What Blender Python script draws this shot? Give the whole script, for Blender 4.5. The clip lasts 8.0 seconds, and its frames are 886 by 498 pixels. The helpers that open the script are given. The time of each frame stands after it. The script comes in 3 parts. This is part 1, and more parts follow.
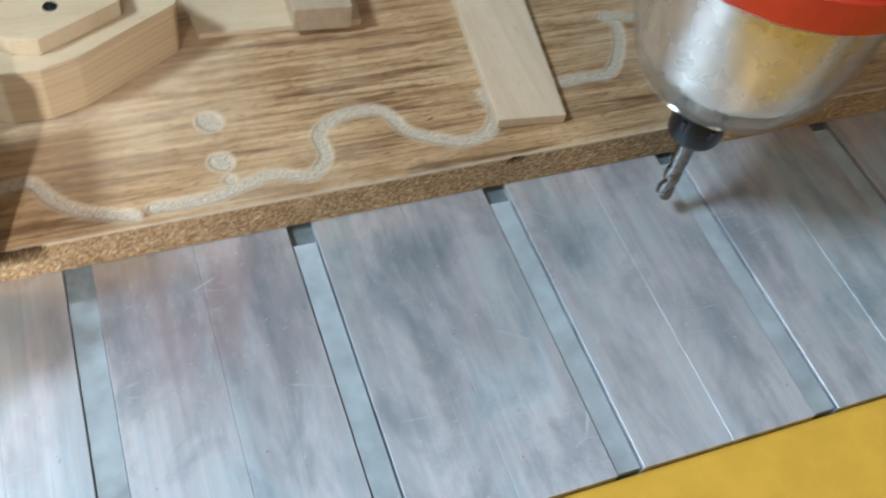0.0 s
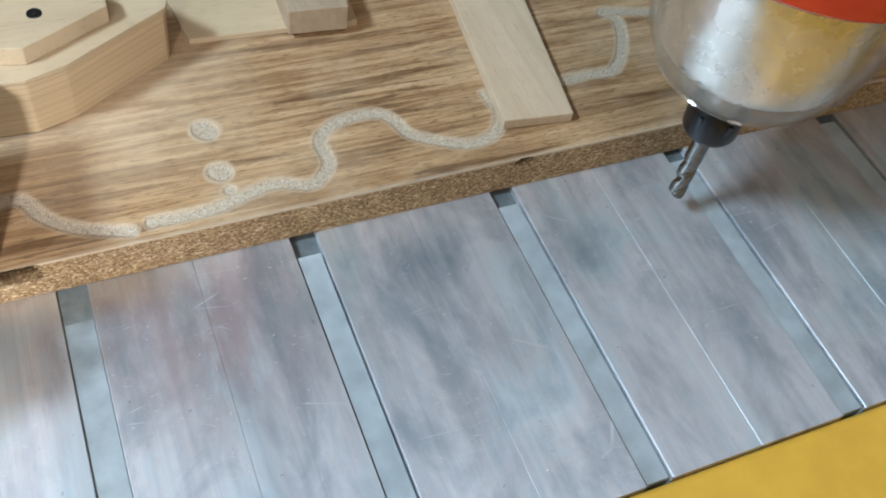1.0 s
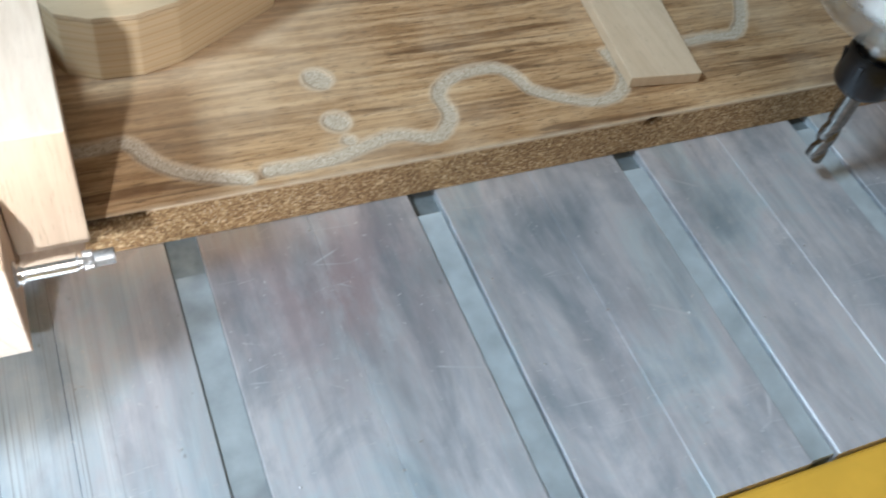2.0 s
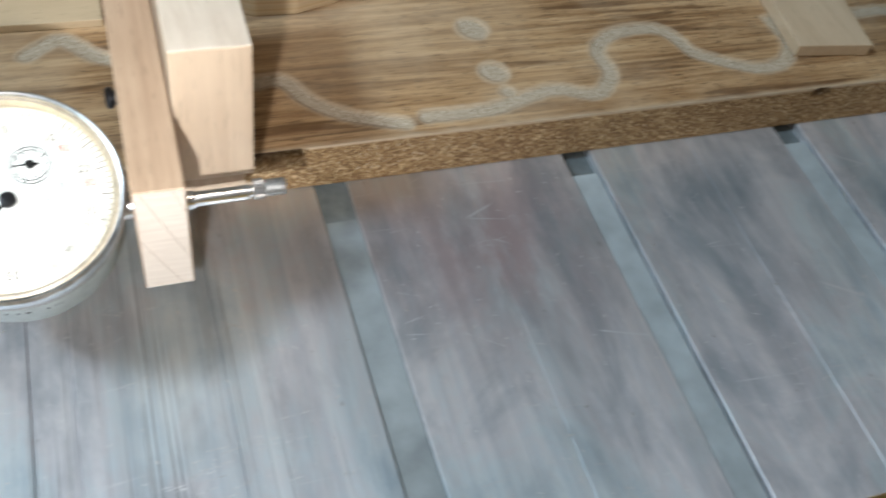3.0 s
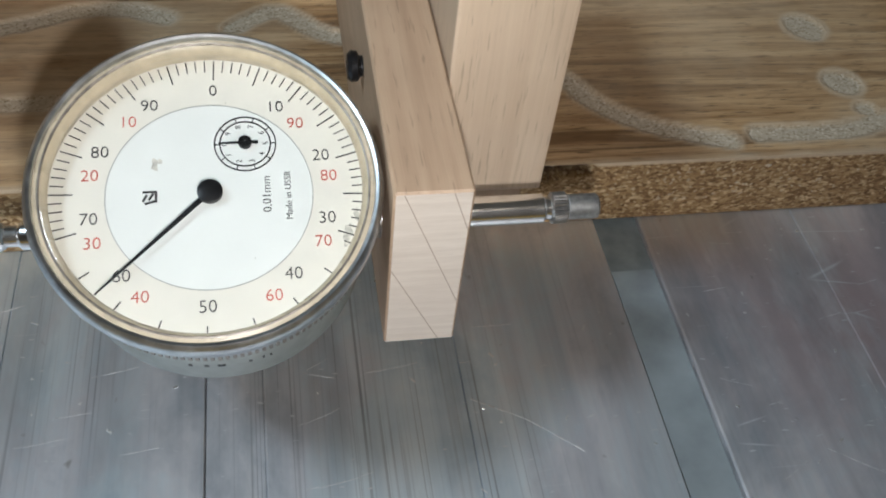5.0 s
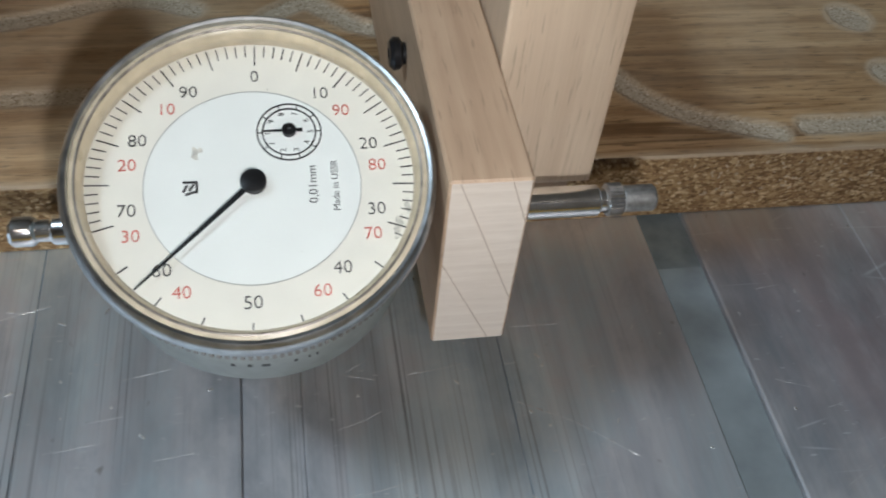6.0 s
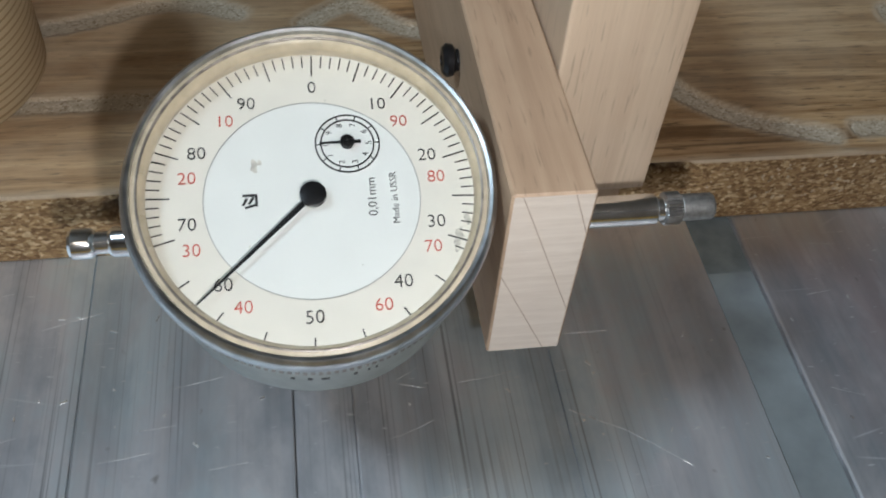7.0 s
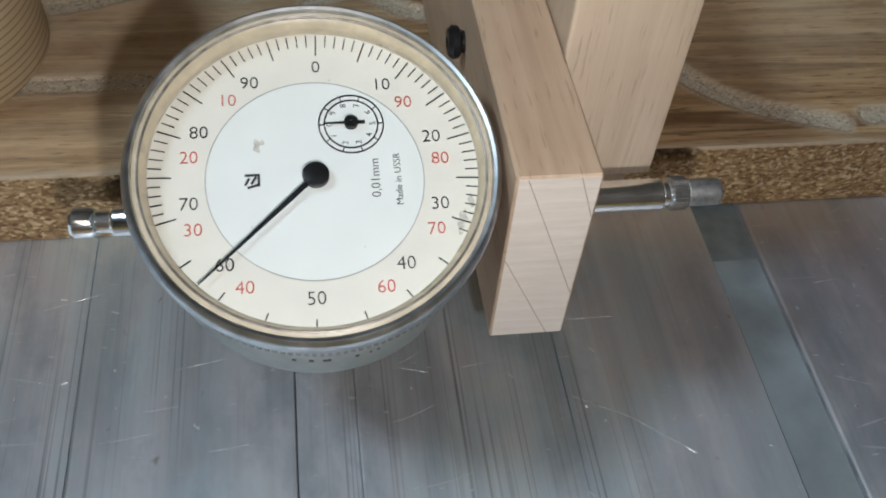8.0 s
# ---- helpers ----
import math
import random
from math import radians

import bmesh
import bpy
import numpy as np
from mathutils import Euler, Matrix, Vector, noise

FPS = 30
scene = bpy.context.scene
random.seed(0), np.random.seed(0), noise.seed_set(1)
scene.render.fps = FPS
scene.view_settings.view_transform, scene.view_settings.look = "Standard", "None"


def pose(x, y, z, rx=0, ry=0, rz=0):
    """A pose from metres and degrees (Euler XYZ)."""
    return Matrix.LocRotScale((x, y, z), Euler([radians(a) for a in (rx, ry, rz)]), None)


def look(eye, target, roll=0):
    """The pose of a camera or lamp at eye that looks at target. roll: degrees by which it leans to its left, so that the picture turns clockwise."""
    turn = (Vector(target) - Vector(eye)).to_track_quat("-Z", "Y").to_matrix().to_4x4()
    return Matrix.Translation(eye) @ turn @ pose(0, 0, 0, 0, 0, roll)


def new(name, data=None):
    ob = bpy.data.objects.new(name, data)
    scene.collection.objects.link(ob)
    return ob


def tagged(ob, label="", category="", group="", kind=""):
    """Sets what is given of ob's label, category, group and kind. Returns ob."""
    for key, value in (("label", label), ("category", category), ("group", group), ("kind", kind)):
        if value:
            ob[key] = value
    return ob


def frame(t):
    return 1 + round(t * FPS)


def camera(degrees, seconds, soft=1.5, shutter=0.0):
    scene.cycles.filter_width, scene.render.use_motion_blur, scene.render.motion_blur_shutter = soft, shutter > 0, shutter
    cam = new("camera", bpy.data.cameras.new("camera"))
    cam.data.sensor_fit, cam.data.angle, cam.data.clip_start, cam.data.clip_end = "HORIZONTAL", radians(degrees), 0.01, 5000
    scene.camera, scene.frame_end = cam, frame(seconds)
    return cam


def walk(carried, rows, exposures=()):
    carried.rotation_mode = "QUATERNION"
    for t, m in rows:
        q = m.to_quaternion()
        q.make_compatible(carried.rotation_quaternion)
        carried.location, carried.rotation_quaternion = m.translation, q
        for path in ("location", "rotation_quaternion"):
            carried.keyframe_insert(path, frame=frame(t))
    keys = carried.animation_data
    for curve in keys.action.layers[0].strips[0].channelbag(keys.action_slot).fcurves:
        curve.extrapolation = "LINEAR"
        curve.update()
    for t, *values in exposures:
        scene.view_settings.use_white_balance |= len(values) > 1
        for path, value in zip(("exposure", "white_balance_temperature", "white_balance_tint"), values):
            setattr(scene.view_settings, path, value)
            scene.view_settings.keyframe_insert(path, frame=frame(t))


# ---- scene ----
cam = camera(50.67, 8.0, soft=1.9, shutter=0.5)
PATH = [
    (0, (0.0234, -0.2553, 0.3421), (0.0826, -0.1500, 0.1826), 12.10),
    (0.5, (0.0102, -0.2604, 0.3480), (0.0819, -0.1535, 0.1950), 12.00),
    (1, (0.0137, -0.2397, 0.3288), (0.0782, -0.1361, 0.1704), 12.43),
    (1.2, (0.0054, -0.2321, 0.3252), (0.0706, -0.1302, 0.1660), 13.10),
    (2.3, (-0.0444, -0.2240, 0.2665), (0.0221, -0.1146, 0.1128), 13.78),
    (2.5, (-0.0513, -0.2223, 0.2613), (0.0144, -0.1132, 0.1071), 14.51),
    (3, (-0.0698, -0.2151, 0.2501), (-0.0108, -0.1037, 0.0948), 13.48),
    (3.5, (-0.0865, -0.1970, 0.2308), (-0.0413, -0.0796, 0.0753), 10.02),
    (4, (-0.0920, -0.1750, 0.2106), (-0.0520, -0.0517, 0.0583), 7.32),
    (4.5, (-0.0909, -0.1681, 0.1910), (-0.0583, -0.0401, 0.0408), 6.02),
    (4.7, (-0.0902, -0.1622, 0.1812), (-0.0575, -0.0333, 0.0318), 7.13),
    (5.8, (-0.0948, -0.1493, 0.1632), (-0.0612, -0.0199, 0.0144), 7.68),
    (6, (-0.0972, -0.1501, 0.1624), (-0.0649, -0.0196, 0.0143), 6.84),
    (6.5, (-0.1012, -0.1461, 0.1641), (-0.0707, -0.0165, 0.0148), 6.05),
    (7, (-0.1031, -0.1454, 0.1636), (-0.0752, -0.0162, 0.0136), 5.50),
    (7.5, (-0.1043, -0.1456, 0.1625), (-0.0781, -0.0177, 0.0110), 5.58),
    (8, (-0.1028, -0.1454, 0.1620), (-0.0760, -0.0178, 0.0103), 5.84),
]
walk(cam, [(t, look(eye, target, roll)) for t, eye, target, roll in PATH],
     exposures=[(0.0, 1.74, 5860, 10), (1.2, 1.74, 5860, 10), (2.5, 1.37, 5930, 10), (3.5, 0.76, 6300, 10), (4.5, 0.39, 6180, 10), (6.0, 0.09, 6000, 10), (8.0, 0.07, 6000, 10)])

# ---- light ----
world = bpy.data.worlds.new("room_air")
scene.world = world
world.use_nodes = True
world.node_tree.nodes["Background"].inputs[0].default_value = (1.0, 0.87, 0.74, 1)
world.node_tree.nodes["Background"].inputs[1].default_value = 0.05


def area_lamp(name, eye, target, size, watts, colour, spread=180):
    data = bpy.data.lights.new(name, "AREA")
    data.shape, data.size, data.energy, data.color, data.spread = "DISK", size, watts, colour, radians(spread)
    ob = new(name, data)
    ob.matrix_world = look(eye, target)
    return ob


# left ceiling lamp, then an added warm fill that softens its shadows
LAMPS = [((-1.05, -0.09, 1.43), 0.38, 14.0, (0.76, 0.91, 1.0)), ((-0.05, -0.95, 1.42), 0.55, 2.7, (1.0, 0.82, 0.64))]
for lamp_at, lamp_size, lamp_watts, lamp_tint in LAMPS:
    area_lamp("ceiling_and_fill_light", lamp_at, (0.0, 0.0, 0.0), lamp_size, lamp_watts, lamp_tint)
area_lamp("torch_light", (-0.088, -0.178, 0.157), (-0.104, 0.055, 0.04), 0.008, 0.099, (1.0, 0.975, 0.95), 112)


# ---- materials ----
TOP = 0.020  # upper face of the laminate board


def material(name):
    m = bpy.data.materials.new(name)
    m.use_nodes = True
    return m, m.node_tree, m.node_tree.nodes["Principled BSDF"]


def node(tree, kind, **values):
    n = tree.nodes.new(kind)
    for key, value in values.items():
        n.inputs[key.replace("_", " ")].default_value = value
    return n


def coords(tree, scale, rotate=(0, 0, 0)):
    g = tree.nodes.new("ShaderNodeNewGeometry")
    mp = tree.nodes.new("ShaderNodeMapping")
    mp.inputs["Scale"].default_value = scale
    mp.inputs["Rotation"].default_value = [radians(a) for a in rotate]
    tree.links.new(g.outputs["Position"], mp.inputs["Vector"])
    return mp.outputs["Vector"]


def ramp(tree, source, stops):
    r = tree.nodes.new("ShaderNodeValToRGB")
    el = r.color_ramp.elements
    while len(el) < len(stops):
        el.new(0.5)
    for e, (at, colour) in zip(el, stops):
        e.position = at
        e.color = (*colour, 1) if len(colour) == 3 else colour
    tree.links.new(source, r.inputs[0])
    return r.outputs[0]


def noise_tex(tree, vector, scale, detail=4.0, rough=0.55, distortion=0.0):
    n = node(tree, "ShaderNodeTexNoise", Scale=scale, Detail=detail, Roughness=rough, Distortion=distortion)
    tree.links.new(vector, n.inputs["Vector"])
    return n.outputs["Fac"]


def mix_colour(tree, fac, a, b, mode="MIX"):
    n = tree.nodes.new("ShaderNodeMix")
    n.data_type, n.blend_type = "RGBA", mode
    for value, socket in ((fac, n.inputs[0]), (a, n.inputs[6]), (b, n.inputs[7])):
        if isinstance(value, bpy.types.NodeSocket):
            tree.links.new(value, socket)
        elif isinstance(value, tuple):
            socket.default_value = (*value, 1)
        else:
            socket.default_value = value
    return n.outputs[2]


def bump(tree, bsdf, height, strength, distance):
    b = node(tree, "ShaderNodeBump", Strength=strength, Distance=distance)
    tree.links.new(height, b.inputs["Height"])
    tree.links.new(b.outputs[0], bsdf.inputs["Normal"])


def plain(name, colour, rough=0.5, metal=0.0, grain=0.06, size=300.0):
    m, t, b = material(name)
    v = coords(t, (1, 1, 1))
    f = noise_tex(t, v, size)
    dark = tuple(c * (1 - 2.2 * grain) for c in colour)
    lite = tuple(min(1, c * (1 + 1.2 * grain)) for c in colour)
    t.links.new(ramp(t, f, [(0.3, dark), (0.7, lite)]), b.inputs["Base Color"])
    b.inputs["Metallic"].default_value = metal
    r = ramp(t, noise_tex(t, v, size * 0.3), [(0.3, (rough * 0.8,) * 3), (0.7, (min(1, rough * 1.2),) * 3)])
    t.links.new(r, b.inputs["Roughness"])
    return m


def make_bed():
    m, t, b = material("milled_aluminium")
    streak = noise_tex(t, coords(t, (260, 7, 30)), 1.0, 3, 0.5)
    fine = noise_tex(t, coords(t, (2600, 25, 100)), 1.0, 3, 0.6)
    cloud = noise_tex(t, coords(t, (22, 12, 20)), 1.0, 6, 0.62, 0.4)
    band = noise_tex(t, coords(t, (95, 4, 20)), 1.0, 4, 0.6, 0.2)
    base = ramp(t, streak, [(0.25, (0.70, 0.765, 0.815)), (0.5, (0.78, 0.83, 0.865)), (0.75, (0.83, 0.87, 0.89))])
    stain = ramp(t, cloud, [(0.28, (0.60, 0.72, 0.79)), (0.42, (0.97, 1, 1)), (0.52, (1.0, 0.92, 0.905)), (0.67, (0.52, 0.53, 0.55))])
    c = mix_colour(t, 0.9, base, stain, "MULTIPLY")
    c = mix_colour(t, 0.45, c, ramp(t, band, [(0.34, (0.60, 0.61, 0.63)), (0.56, (1, 1, 1))]), "MULTIPLY")
    # dull pink bloom on the plank in front of the board
    at = coords(t, (1, 1, 1))
    away = t.nodes.new("ShaderNodeVectorMath")
    away.operation = "DISTANCE"
    away.inputs[1].default_value = (0.042, -0.036, 0.0)
    t.links.new(at, away.inputs[0])
    bloom = mix_colour(t, 1.0, ramp(t, away.outputs["Value"], [(0.008, (0.85,) * 3), (0.058, (0, 0, 0))]), ramp(t, noise_tex(t, coords(t, (55, 22, 20)), 1.0, 5, 0.65), [(0.36, (0.15,) * 3), (0.58, (1, 1, 1))]), "MULTIPLY")
    c = mix_colour(t, bloom, c, (0.52, 0.40, 0.41))
    place = t.nodes.new("ShaderNodeSeparateXYZ")
    shifted = t.nodes.new("ShaderNodeVectorMath")
    shifted.inputs[1].default_value = (0.055, 0, 0)
    t.links.new(coords(t, (1, 1, 1)), shifted.inputs[0])
    t.links.new(shifted.outputs[0], place.inputs[0])
    patina = noise_tex(t, coords(t, (40, 17, 20), (0, 0, 6)), 1.0, 5, 0.62, 0.3)
    c = mix_colour(t, ramp(t, patina, [(0.48, (0, 0, 0)), (0.70, (0.42, 0.42, 0.42))]), c, (0.24, 0.27, 0.30))
    spots = noise_tex(t, coords(t, (240, 170, 200)), 1.0, 2, 0.5)
    c = mix_colour(t, ramp(t, spots, [(0.72, (0, 0, 0)), (0.79, (0.55, 0.55, 0.55))]), c, (0.20, 0.17, 0.15))
    scr = node(t, "ShaderNodeTexVoronoi", Scale=1.0)
    scr.feature = "DISTANCE_TO_EDGE"
    t.links.new(coords(t, (7, 55, 30), (0, 0, 12)), scr.inputs["Vector"])
    line = ramp(t, scr.outputs["Distance"], [(0.0, (1, 1, 1)), (0.008, (0, 0, 0))])
    gate = ramp(t, noise_tex(t, coords(t, (30, 30, 30)), 1.0, 2), [(0.55, (0, 0, 0)), (0.62, (1, 1, 1))])
    line = mix_colour(t, 1.0, line, gate, "MULTIPLY")
    c = mix_colour(t, line, c, (0.76, 0.77, 0.79))
    cuts = ramp(t, noise_tex(t, coords(t, (1500, 5, 50)), 1.0, 2, 0.5), [(0.56, (0, 0, 0)), (0.64, (0.75, 0.75, 0.75))])
    where = ramp(t, noise_tex(t, coords(t, (45, 9, 20)), 1.0, 3), [(0.42, (0, 0, 0)), (0.60, (1, 1, 1))])
    where = mix_colour(t, 1.0, where, ramp(t, place.outputs["X"], [(0.0, (0.85, 0.85, 0.85)), (0.05, (0.10, 0.10, 0.10))]), "MULTIPLY")
    c = mix_colour(t, mix_colour(t, 1.0, cuts, where, "MULTIPLY"), c, (0.13, 0.14, 0.155))
    nick = ramp(t, noise_tex(t, coords(t, (260, 900, 200), (0, 0, 20)), 1.0, 2, 0.5), [(0.69, (0, 0, 0)), (0.74, (0.9, 0.9, 0.9))])
    c = mix_colour(t, nick, c, (0.80, 0.81, 0.82))
    t.links.new(c, b.inputs["Base Color"])
    b.inputs["Metallic"].default_value = 0.80
    b.inputs["Anisotropic"].default_value = 0.6
    across = node(t, "ShaderNodeCombineXYZ", X=1.0)
    t.links.new(across.outputs[0], b.inputs["Tangent"])
    t.links.new(ramp(t, cloud, [(0.3, (0.46,) * 3), (0.7, (0.60,) * 3)]), b.inputs["Roughness"])
    h = mix_colour(t, 0.5, fine, streak)
    bump(t, b, h, 0.10, 0.0002)
    return m


def make_laminate():
    m, t, b = material("oak_laminate")
    grain = noise_tex(t, coords(t, (15, 300, 60)), 1.0, 8, 0.70, 0.5)
    pores = noise_tex(t, coords(t, (150, 1300, 200)), 1.0, 3, 0.6)
    broad = noise_tex(t, coords(t, (4, 26, 20)), 1.0, 3, 0.5, 0.4)
    c = ramp(t, grain, [(0.27, (0.16, 0.085, 0.036)), (0.43, (0.33, 0.195, 0.090)), (0.56, (0.52, 0.345, 0.180)), (0.74, (0.65, 0.475, 0.285))])
    veins = noise_tex(t, coords(t, (11, 170, 40)), 1.0, 5, 0.6, 0.8)
    c = mix_colour(t, ramp(t, veins, [(0.53, (0, 0, 0)), (0.65, (0.8, 0.8, 0.8))]), c, (0.13, 0.064, 0.026))
    c = mix_colour(t, 0.55, c, ramp(t, broad, [(0.3, (0.75, 0.68, 0.6)), (0.7, (1.0, 1.0, 1.0))]), "MULTIPLY")
    c = mix_colour(t, ramp(t, pores, [(0.56, (0, 0, 0)), (0.66, (0.75, 0.75, 0.75))]), c, (0.085, 0.047, 0.022))
    dust = noise_tex(t, coords(t, (30, 30, 30)), 1.0, 5, 0.6)
    c = mix_colour(t, ramp(t, dust, [(0.44, (0, 0, 0)), (0.72, (0.32, 0.32, 0.32))]), c, (0.63, 0.50, 0.34))
    # sawdust round the jig and behind the indicator, with brightness of the light painted in
    for spot, near, reach, most in (((0.028, 0.092, TOP), 0.020, 0.075, 0.55), ((-0.150, 0.054, TOP), 0.015, 0.070, 0.55)):
        away = t.nodes.new("ShaderNodeVectorMath")
        away.operation = "DISTANCE"
        away.inputs[1].default_value = spot
        t.links.new(coords(t, (1, 1, 1)), away.inputs[0])
        dust_and_light = mix_colour(t, 1.0, ramp(t, away.outputs["Value"], [(near, (most,) * 3), (reach, (0, 0, 0))]), ramp(t, noise_tex(t, coords(t, (45, 75, 40)), 1.0, 6, 0.65), [(0.30, (0.25,) * 3), (0.60, (1, 1, 1))]), "MULTIPLY")
        c = mix_colour(t, dust_and_light, c, (0.63, 0.50, 0.34))
    halo, core = t.nodes.new("ShaderNodeAttribute"), t.nodes.new("ShaderNodeAttribute")
    halo.attribute_name, core.attribute_name = "halo", "core"
    c = mix_colour(t, halo.outputs["Fac"], c, (0.55, 0.44, 0.31))
    vo = node(t, "ShaderNodeTexVoronoi", Scale=1.0)
    t.links.new(coords(t, (1900, 1900, 1900)), vo.inputs["Vector"])
    sep = t.nodes.new("ShaderNodeSeparateColor")
    t.links.new(vo.outputs["Color"], sep.inputs[0])
    chips = ramp(t, sep.outputs[0], [(0.0, (0.26, 0.195, 0.12)), (0.2, (0.44, 0.365, 0.265)), (0.85, (0.53, 0.455, 0.345)), (1.0, (0.66, 0.59, 0.47))])
    c = mix_colour(t, core.outputs["Fac"], c, chips)
    t.links.new(c, b.inputs["Base Color"])
    b.inputs["Roughness"].default_value = 0.5
    bump(t, b, pores, 0.3, 0.0003)
    return m


def make_chip(name, tones, scale):
    m, t, b = material(name)
    vo = node(t, "ShaderNodeTexVoronoi", Scale=1.0, Randomness=1.0)
    t.links.new(coords(t, scale), vo.inputs["Vector"])
    sep = t.nodes.new("ShaderNodeSeparateColor")
    t.links.new(vo.outputs["Color"], sep.inputs[0])
    c = ramp(t, sep.outputs[0], [(0.0, tones[0]), (0.35, tones[1]), (0.75, tones[2]), (1.0, tones[3])])
    n = noise_tex(t, coords(t, (90, 90, 90)), 1.0, 5, 0.7)
    c = mix_colour(t, 0.6, c, ramp(t, n, [(0.3, (0.55, 0.5, 0.45)), (0.65, (1, 1, 1))]), "MULTIPLY")
    fibre = noise_tex(t, coords(t, (420, 900, 1000)), 1.0, 5, 0.7)
    c = mix_colour(t, 0.7, c, ramp(t, fibre, [(0.32, (0.42, 0.36, 0.30)), (0.55, (1, 1, 1))]), "MULTIPLY")
    high = t.nodes.new("ShaderNodeSeparateXYZ")
    t.links.new(coords(t, (1, 1, 50)), high.inputs[0])
    c = mix_colour(t, ramp(t, high.outputs["Z"], [(0.935, (0, 0, 0)), (0.955, (0.85, 0.85, 0.85))]), c, (0.62, 0.50, 0.35))
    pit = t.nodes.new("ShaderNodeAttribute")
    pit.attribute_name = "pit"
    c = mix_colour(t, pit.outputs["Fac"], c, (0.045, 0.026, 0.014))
    t.links.new(c, b.inputs["Base Color"])
    b.inputs["Roughness"].default_value = 0.85
    bump(t, b, fibre, 0.5, 0.0008)
    return m


def make_timber(name, light, dark, scale, rotate=(0, 0, 0), rough=0.6, flecks=0.55):
    m, t, b = material(name)
    g = noise_tex(t, coords(t, scale, rotate), 1.0, 6, 0.6, 0.3)
    p = noise_tex(t, coords(t, tuple(s * 4 for s in scale), rotate), 1.0, 3, 0.6)
    c = ramp(t, g, [(0.28, dark), (0.7, light)])
    c = mix_colour(t, ramp(t, p, [(0.58, (0, 0, 0)), (0.75, (0.4, 0.4, 0.4))]), c, tuple(v * 0.72 for v in dark))
    slow = sorted(range(3), key=lambda k: scale[k])[0]
    fl = noise_tex(t, coords(t, tuple(110 if k == slow else 1500 for k in range(3)), rotate), 1.0, 2, 0.5)
    c = mix_colour(t, ramp(t, fl, [(0.63, (0, 0, 0)), (0.70, (flecks, flecks, flecks))]), c, tuple(v * 0.62 for v in dark))
    blot = noise_tex(t, coords(t, (30, 30, 30)), 1.0, 4, 0.6)
    c = mix_colour(t, 0.5, c, ramp(t, blot, [(0.3, (0.80, 0.77, 0.74)), (0.65, (1, 1, 1))]), "MULTIPLY")
    t.links.new(c, b.inputs["Base Color"])
    b.inputs["Roughness"].default_value = rough
    bump(t, b, p, 0.25, 0.0003)
    return m


def make_plies(name, light, dark, pitch):
    m, t, b = material(name)
    z = node(t, "ShaderNodeTexNoise", Scale=1.0, Detail=3.0)
    t.links.new(coords(t, (6, 6, 1.0 / pitch)), z.inputs["Vector"])
    w = node(t, "ShaderNodeTexWave", Scale=1.0, Distortion=1.6, Detail=2.0)
    w.bands_direction = "Z"
    t.links.new(coords(t, (3, 3, 0.31 / pitch)), w.inputs["Vector"])
    c = ramp(t, w.outputs["Fac"], [(0.08, dark), (0.3, light), (1.0, tuple(v * 0.93 for v in light))])
    c = mix_colour(t, 0.35, c, ramp(t, z.outputs["Fac"], [(0.3, (0.6, 0.5, 0.4)), (0.7, (1, 1, 1))]), "MULTIPLY")
    t.links.new(c, b.inputs["Base Color"])
    b.inputs["Roughness"].default_value = 0.65
    return m


def make_clear(name, tint, haze):
    m, t, b = material(name)
    t.nodes.remove(b)
    out = t.nodes["Material Output"]
    tr = node(t, "ShaderNodeBsdfTransparent", Color=(*tint, 1))
    gl = node(t, "ShaderNodeBsdfGlossy", Roughness=0.06)
    df = node(t, "ShaderNodeBsdfDiffuse", Color=(0.62, 0.58, 0.5, 1))
    # amber towards +x: brown dust plus the wood's reflection put into the colour
    side = t.nodes.new("ShaderNodeSeparateXYZ")
    t.links.new(coords(t, (14, 14, 14)), side.inputs[0])
    patch = node(t, "ShaderNodeMath")
    patch.operation = "ADD"
    t.links.new(side.outputs["X"], patch.inputs[0])
    patch.inputs[1].default_value = -3.65
    stain = node(t, "ShaderNodeMath")
    stain.operation = "ADD"
    t.links.new(patch.outputs[0], stain.inputs[0])
    t.links.new(noise_tex(t, coords(t, (22, 22, 12)), 1.0, 4, 0.6), stain.inputs[1])
    t.links.new(ramp(t, stain.outputs[0], [(0.44, (0.66, 0.63, 0.57)), (0.56, (0.42, 0.28, 0.08))]), df.inputs["Color"])
    lw = t.nodes.new("ShaderNodeLayerWeight")
    f = ramp(t, lw.outputs["Facing"], [(0.0, (0.04,) * 3), (0.6, (0.07,) * 3), (0.85, (0.22,) * 3), (1.0, (0.7,) * 3)])
    a = t.nodes.new("ShaderNodeMixShader")
    c = t.nodes.new("ShaderNodeMixShader")
    if haze > 0:
        n = noise_tex(t, coords(t, (60, 60, 25)), 1.0, 6, 0.65)
        t.links.new(ramp(t, n, [(0.3, (haze * 0.7,) * 3), (0.75, (min(1, haze * 1.4),) * 3)]), a.inputs[0])
    else:
        a.inputs[0].default_value = 0.0
    t.links.new(tr.outputs[0], a.inputs[1])
    t.links.new(df.outputs[0], a.inputs[2])
    t.links.new(f, c.inputs[0])
    t.links.new(a.outputs[0], c.inputs[1])
    t.links.new(gl.outputs[0], c.inputs[2])
    t.links.new(c.outputs[0], out.inputs[0])
    return m


